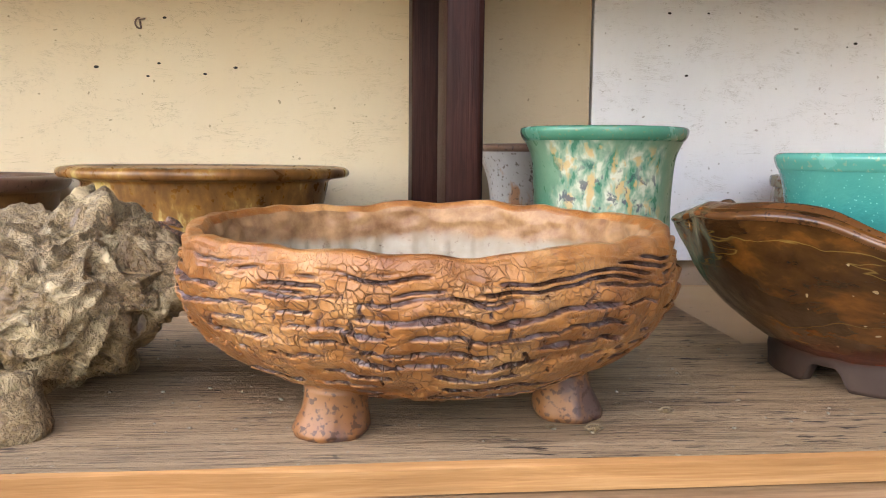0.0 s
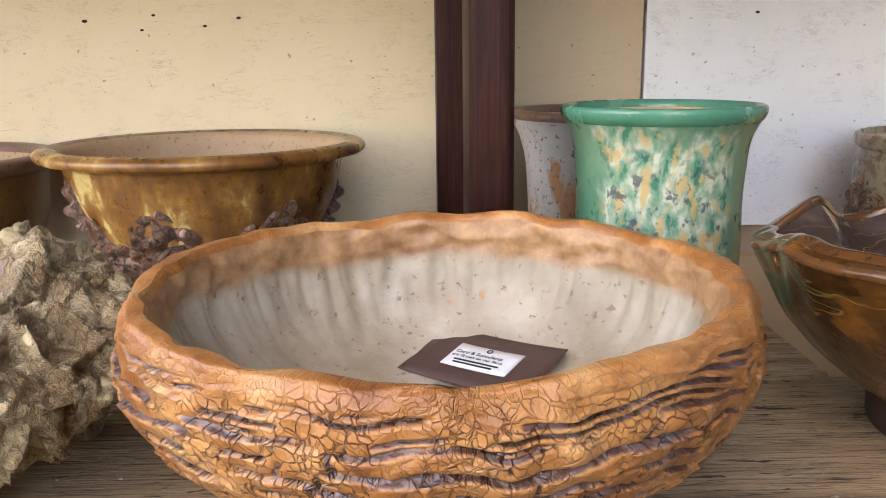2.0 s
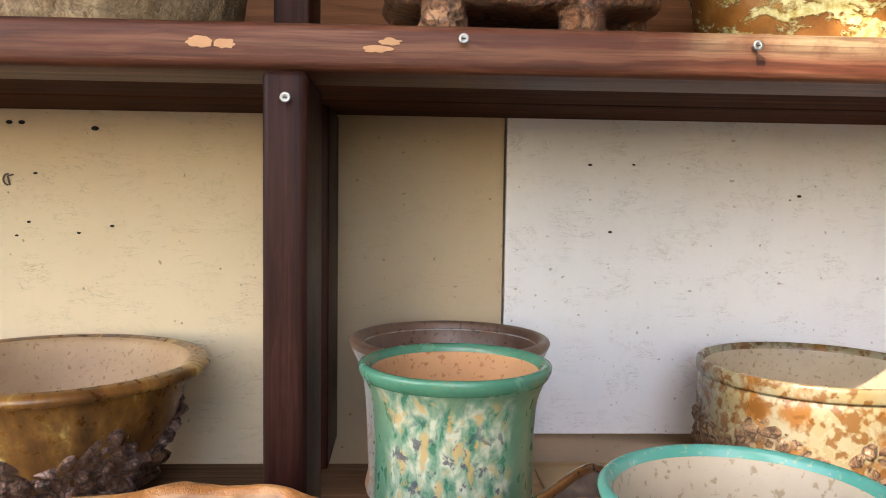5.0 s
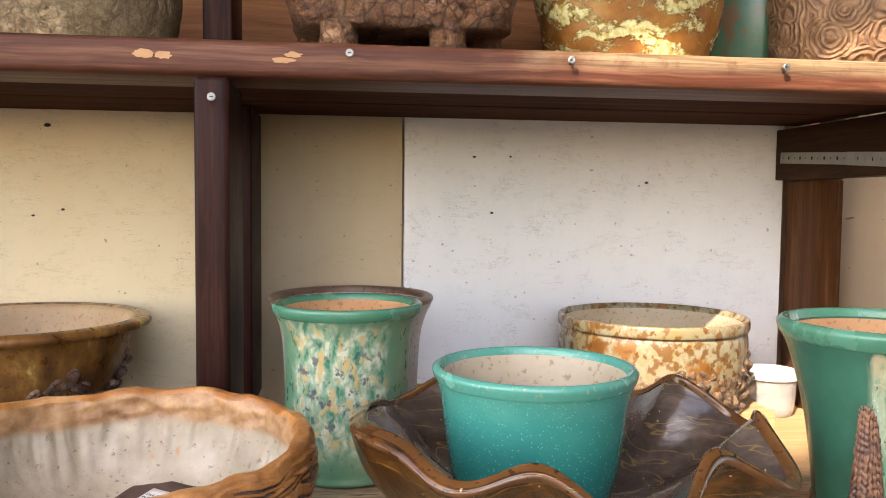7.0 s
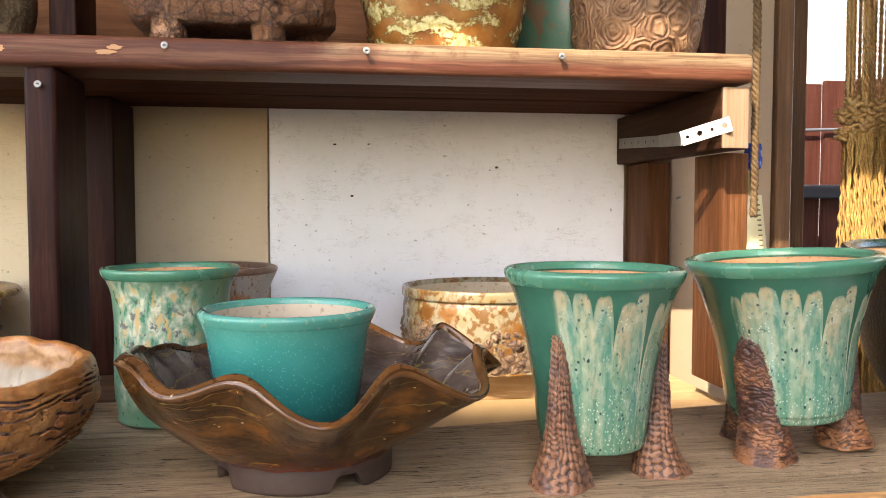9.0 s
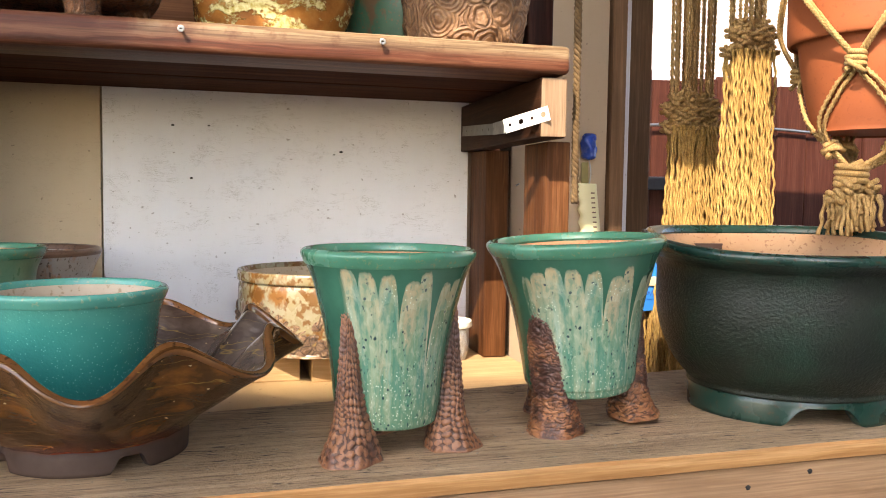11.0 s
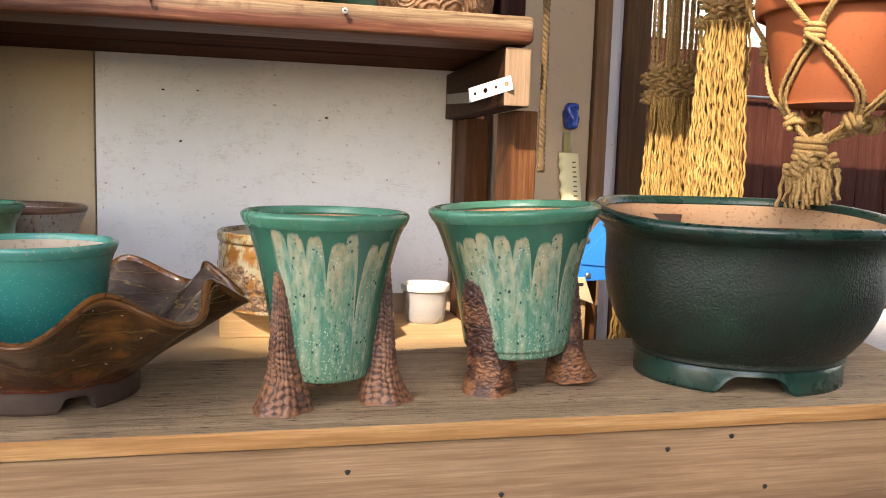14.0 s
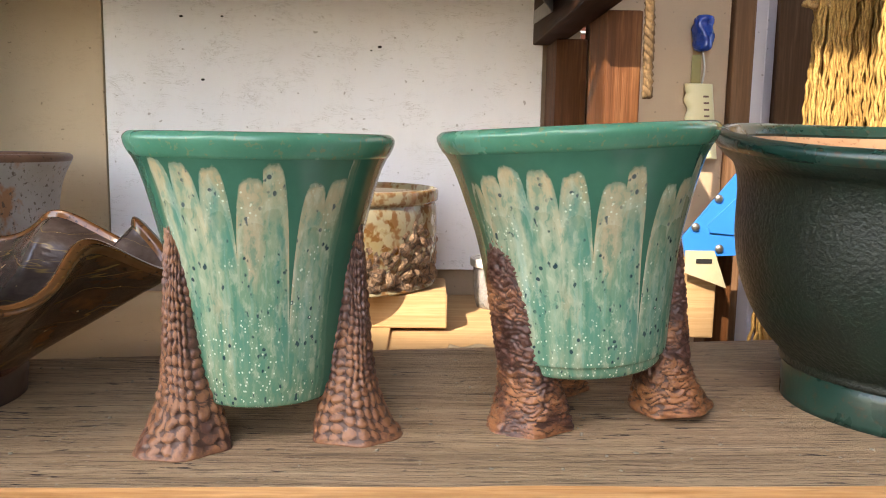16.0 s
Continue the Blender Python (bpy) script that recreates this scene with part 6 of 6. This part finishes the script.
bp = thing("blue_tool", (1.085, 0.86, 0.064), "sky-blue metal tool plate with rivets and a paper tag", "tool")


def plate(points, th):
    bm = bmesh.new()
    f = bm.faces.new([bm.verts.new((x, 0, z)) for x, z in points])
    ext = bmesh.ops.extrude_face_region(bm, geom=[f])
    for v in ext["geom"]:
        if isinstance(v, bmesh.types.BMVert):
            v.co.y += th
    bmesh.ops.recalc_face_normals(bm, faces=bm.faces)
    return bm


part("plate", plate([(-0.055, 0.0), (-0.060, 0.022), (0.000, 0.098), (0.012, 0.104), (0.075, 0.110), (0.075, 0.006)], 0.004), BLUE, bp, smooth=False)
part("raised_panel", plate([(-0.030, 0.028), (-0.033, 0.036), (0.012, 0.082), (0.07, 0.086), (0.07, 0.020)], 0.003), BLUE, bp, smooth=False).location.y = -0.0022
for x, z in ((-0.046, 0.034), (-0.022, 0.066), (0.006, 0.092), (-0.018, 0.010)):
    rv = part("rivet", lathe([(0.0003, 0.0), (0.0035, 0.0005), (0.0048, 0.002), (0.0048, 0.003), (0.0003, 0.003)], 16), STEEL, bp)
    rv.location, rv.rotation_euler = (x, -0.0035, z), (radians(-90), 0, 0)
part("paper_tag", new_box((0.012, -0.006, 0.044), (0.05, -0.0052, 0.058), 0.0003), CREAM_PLASTIC, bp, smooth=False)
part("ink_bar", tube([(0.014 + k * 0.0016, -0.0028, 0.032 + 0.004 * math.sin(k * 1.8)) for k in range(16)], 0.0005, 5), plain("blue_ink", (0.02, 0.04, 0.25), 0.5), bp)
board("saw_guide", (1.035, 0.866, -0.03), (1.069, 0.886, 0.066), LIGHT_WOOD, "pale wooden upright holding the blue plate", "board", 0.002)
board("dark_upright", (1.072, 0.90, -0.85), (1.10, 0.94, 0.10), BROWN_POST, "dark wooden upright behind the shelf", "post", 0.002)
pe = part("paper_envelope", plate([(-0.022, 0.03), (0.010, 0.03), (0.026, -0.012), (-0.022, 0.005)], 0.002), plain("cream_paper", (0.55, 0.47, 0.30), 0.7), smooth=False)
pe.location = (1.05, 0.854, 0.042)
tagged(pe, "creased cream paper hanging below the blue plate", "paper")
part("print_bar", new_box((-0.010, -0.0006, 0.016), (0.008, 0.0006, 0.021)), INK, pe, smooth=False)


# clear tub with a white lid
def clear_plastic():
    m = Mat("clear_plastic", 0.12)
    m.b.inputs["Transmission Weight"].default_value = 0.75
    m.b.inputs["IOR"].default_value = 1.3
    m.color((0.86, 0.86, 0.84))
    m.bump((m.vor(90), 0.5, 0.002))
    return m.m


tb = thing("plastic_tub", (0.842, 1.040, -0.0318), "small clear plastic tub with a cream lid", "tub")
part("bowl", lathe(smooth_profile([(0.004, 0.003), (0.031, 0.003), (0.037, 0.06), (0.039, 0.062), (0.0385, 0.058), (0.033, 0.0), (0.004, 0.0)], 4), 48), clear_plastic(), tb)
part("lid", lathe(smooth_profile([(0.004, 0.064), (0.036, 0.064), (0.041, 0.066), (0.0425, 0.063), (0.042, 0.056), (0.0405, 0.056), (0.040, 0.0625), (0.004, 0.0625)], 4), 48), plain("cream_lid", (0.72, 0.70, 0.62), 0.4, grain=20, amount=0.05), tb, "cream plastic lid")
pc = part("paper_scrap", sheet(0.05, 0.03, lambda x, y: 0.0005 + 0.004 * math.sin(x * 90 + y * 60) ** 2, 12, 6, 0.0008, 0.004), plain("tan_paper", (0.42, 0.34, 0.22), 0.8))
pc.location = (0.79, 0.80, -0.0318)
tagged(pc, "crumpled scrap of tan paper on the back board", "paper")

# ================= beyond the shelf =================
FENCE_Y = 2.5
fence = thing("fence", (0, FENCE_Y, -0.85), "maroon-stained fence of upright boards", "fence")
part("rail", new_box((0.9, 0.03, 0.9), (6.5, 0.07, 0.99)), MAROON, fence, smooth=False)
part("rail", new_box((0.9, 0.03, 0.2), (6.5, 0.07, 0.29)), MAROON, fence, smooth=False)
bmb = new_box((-0.066, -0.011, 0.0), (0.066, 0.011, 1.56), 0.004)
first = part("fence_board", bmb, MAROON, fence, smooth=False)
first.location = (1.0, 0.0, 0.0)
for k in range(1, 40):
    o = bpy.data.objects.new("fence_board", first.data)
    scene.collection.objects.link(o)
    o.parent = fence
    o.location = (1.0 + k * 0.138, 0.004 * ((k * 7) % 3), 0.012 * ((k * 5) % 4) - 0.012)
# white siding added beyond the fence to stand for the bright area above it
SIDING = paint_board("white_siding", (0.80, 0.77, 0.75), (0.72, 0.68, 0.66), (0.5, 0.45, 0.42), 0.1, (30, 30, 2))
shed = thing("shed", (0, 3.1, -0.85), "white-sided shed added for the bright area above the fence", "shed")
sd = part("siding", new_box((-0.095, 0.0, 0.0), (0.095, 0.03, 4.2), 0.006), SIDING, shed, smooth=False)
sd.location = (0.6, 0, 0)
for k in range(1, 32):
    o = bpy.data.objects.new("siding", sd.data)
    scene.collection.objects.link(o)
    o.parent = shed
    o.location = (0.6 + k * 0.192, 0, 0)
part("core", new_box((0.5, 0.032, 0.0), (6.8, 1.5, 4.15)), SIDING, shed, smooth=False)
wr = part("fence_wire", tube([(1.2 + k * 0.12, FENCE_Y - 0.03, 0.52 - 0.012 * math.sin(k * 0.5)) for k in range(14)], 0.006, 6), STEEL)
tagged(wr, "grey wire strung along the fence", "wire")
lt = thing("latch", (1.95, FENCE_Y - 0.02, 0.28), "black metal latch bracket with a wire loop on the fence", "latch")
part("plate", new_box((-0.12, -0.03, 0.0), (0.30, 0.0, 0.05), 0.004), plain("black_metal", (0.03, 0.03, 0.035), 0.5, 0.5), lt, smooth=False)
part("loop", tube(curve([(0.02, -0.04, 0.03), (0.03, -0.05, -0.05), (-0.06, -0.05, -0.08), (-0.10, -0.05, -0.05), (-0.02, -0.05, -0.03)], 8), 0.006, 7), STEEL, lt)

# stacked goods past the shelf end
BUBBLE = Mat("bubble_wrap", 0.25)
BUBBLE.color((0.74, 0.73, 0.72))
BUBBLE.bump((BUBBLE.vor(60, None, "F1"), 0.7, 0.006), (BUBBLE.noise(9, 4, 0.6), 0.6, 0.03))
wrap = part("bubble_wrap", lathe(smooth_profile([(0.004, -0.2), (0.20, -0.18), (0.26, 0.0), (0.22, 0.14), (0.1, 0.2), (0.004, 0.21)], 5), 48, lambda a, i, r, z: craggy(a, i, r, z, 0.03, 7)), BUBBLE.m)
wrap.location, wrap.scale = (1.98, 1.05, -0.24), (1.0, 1.0, 1.1)
tagged(wrap, "heap of crumpled clear bubble wrap", "bubble wrap")
table = board("side_table", (1.48, 0.55, -0.72), (2.6, 1.5, -0.69), TRIM_WOOD, "brown work table past the shelf end", "table")
cb = thing("carton", (1.74, 0.86, -0.69), "grey carton with a dark blue printed band, on the work table", "box")
part("side", new_box((-0.2, -0.12, 0.0), (0.3, 0.16, 0.655), 0.003), plain("grey_card", (0.34, 0.33, 0.33), 0.6), cb, smooth=False)
part("band", new_box((-0.02, -0.1225, 0.54), (0.28, -0.1205, 0.615)), plain("navy_print", (0.012, 0.02, 0.10), 0.5), cb, "dark blue printed band", smooth=False)
for k in range(3):
    part("print_bar", new_box((0.07 + k * 0.05, -0.1245, 0.565), (0.10 + k * 0.05, -0.123, 0.585)), LABEL_WHITE, cb, smooth=False)
board("table_bar", (1.45, 1.20, -0.045), (2.9, 1.24, 0.0), TRIM_WOOD, "brown wooden rail beyond the goods", "rail", kind="structure")
ct = board("cardboard_flap", (2.2, 1.5, -0.1), (2.55, 1.52, 0.16), plain("cardboard", (0.42, 0.29, 0.17), 0.8), "tan cardboard flap standing behind the rail", "cardboard")
# white bucket below the shelf
bk = thing("bucket", (1.19, 0.235, -0.85), "white plastic bucket standing below the shelf", "bucket")
part("wall", lathe(smooth_profile([(0.004, 0.01), (0.12, 0.01), (0.135, 0.70), (0.139, 0.735), (0.147, 0.742), (0.152, 0.735), (0.150, 0.715), (0.143, 0.712), (0.142, 0.69), (0.125, 0.0), (0.004, 0.0)], 4), 64), plain("white_plastic", (0.74, 0.74, 0.72), 0.4, grain=15, amount=0.06), bk)
# broom behind the shelf end
br = thing("broom", (1.15, 0.86, -0.85), "yellow straw broom standing behind the planter", "broom")
part("bristles", fringe((0.0, 0.0, 0), 0.055, 0.04, 0.96, 0.55, 60, 0.0022, 15, 1.6), JUTE_GOLD, br)
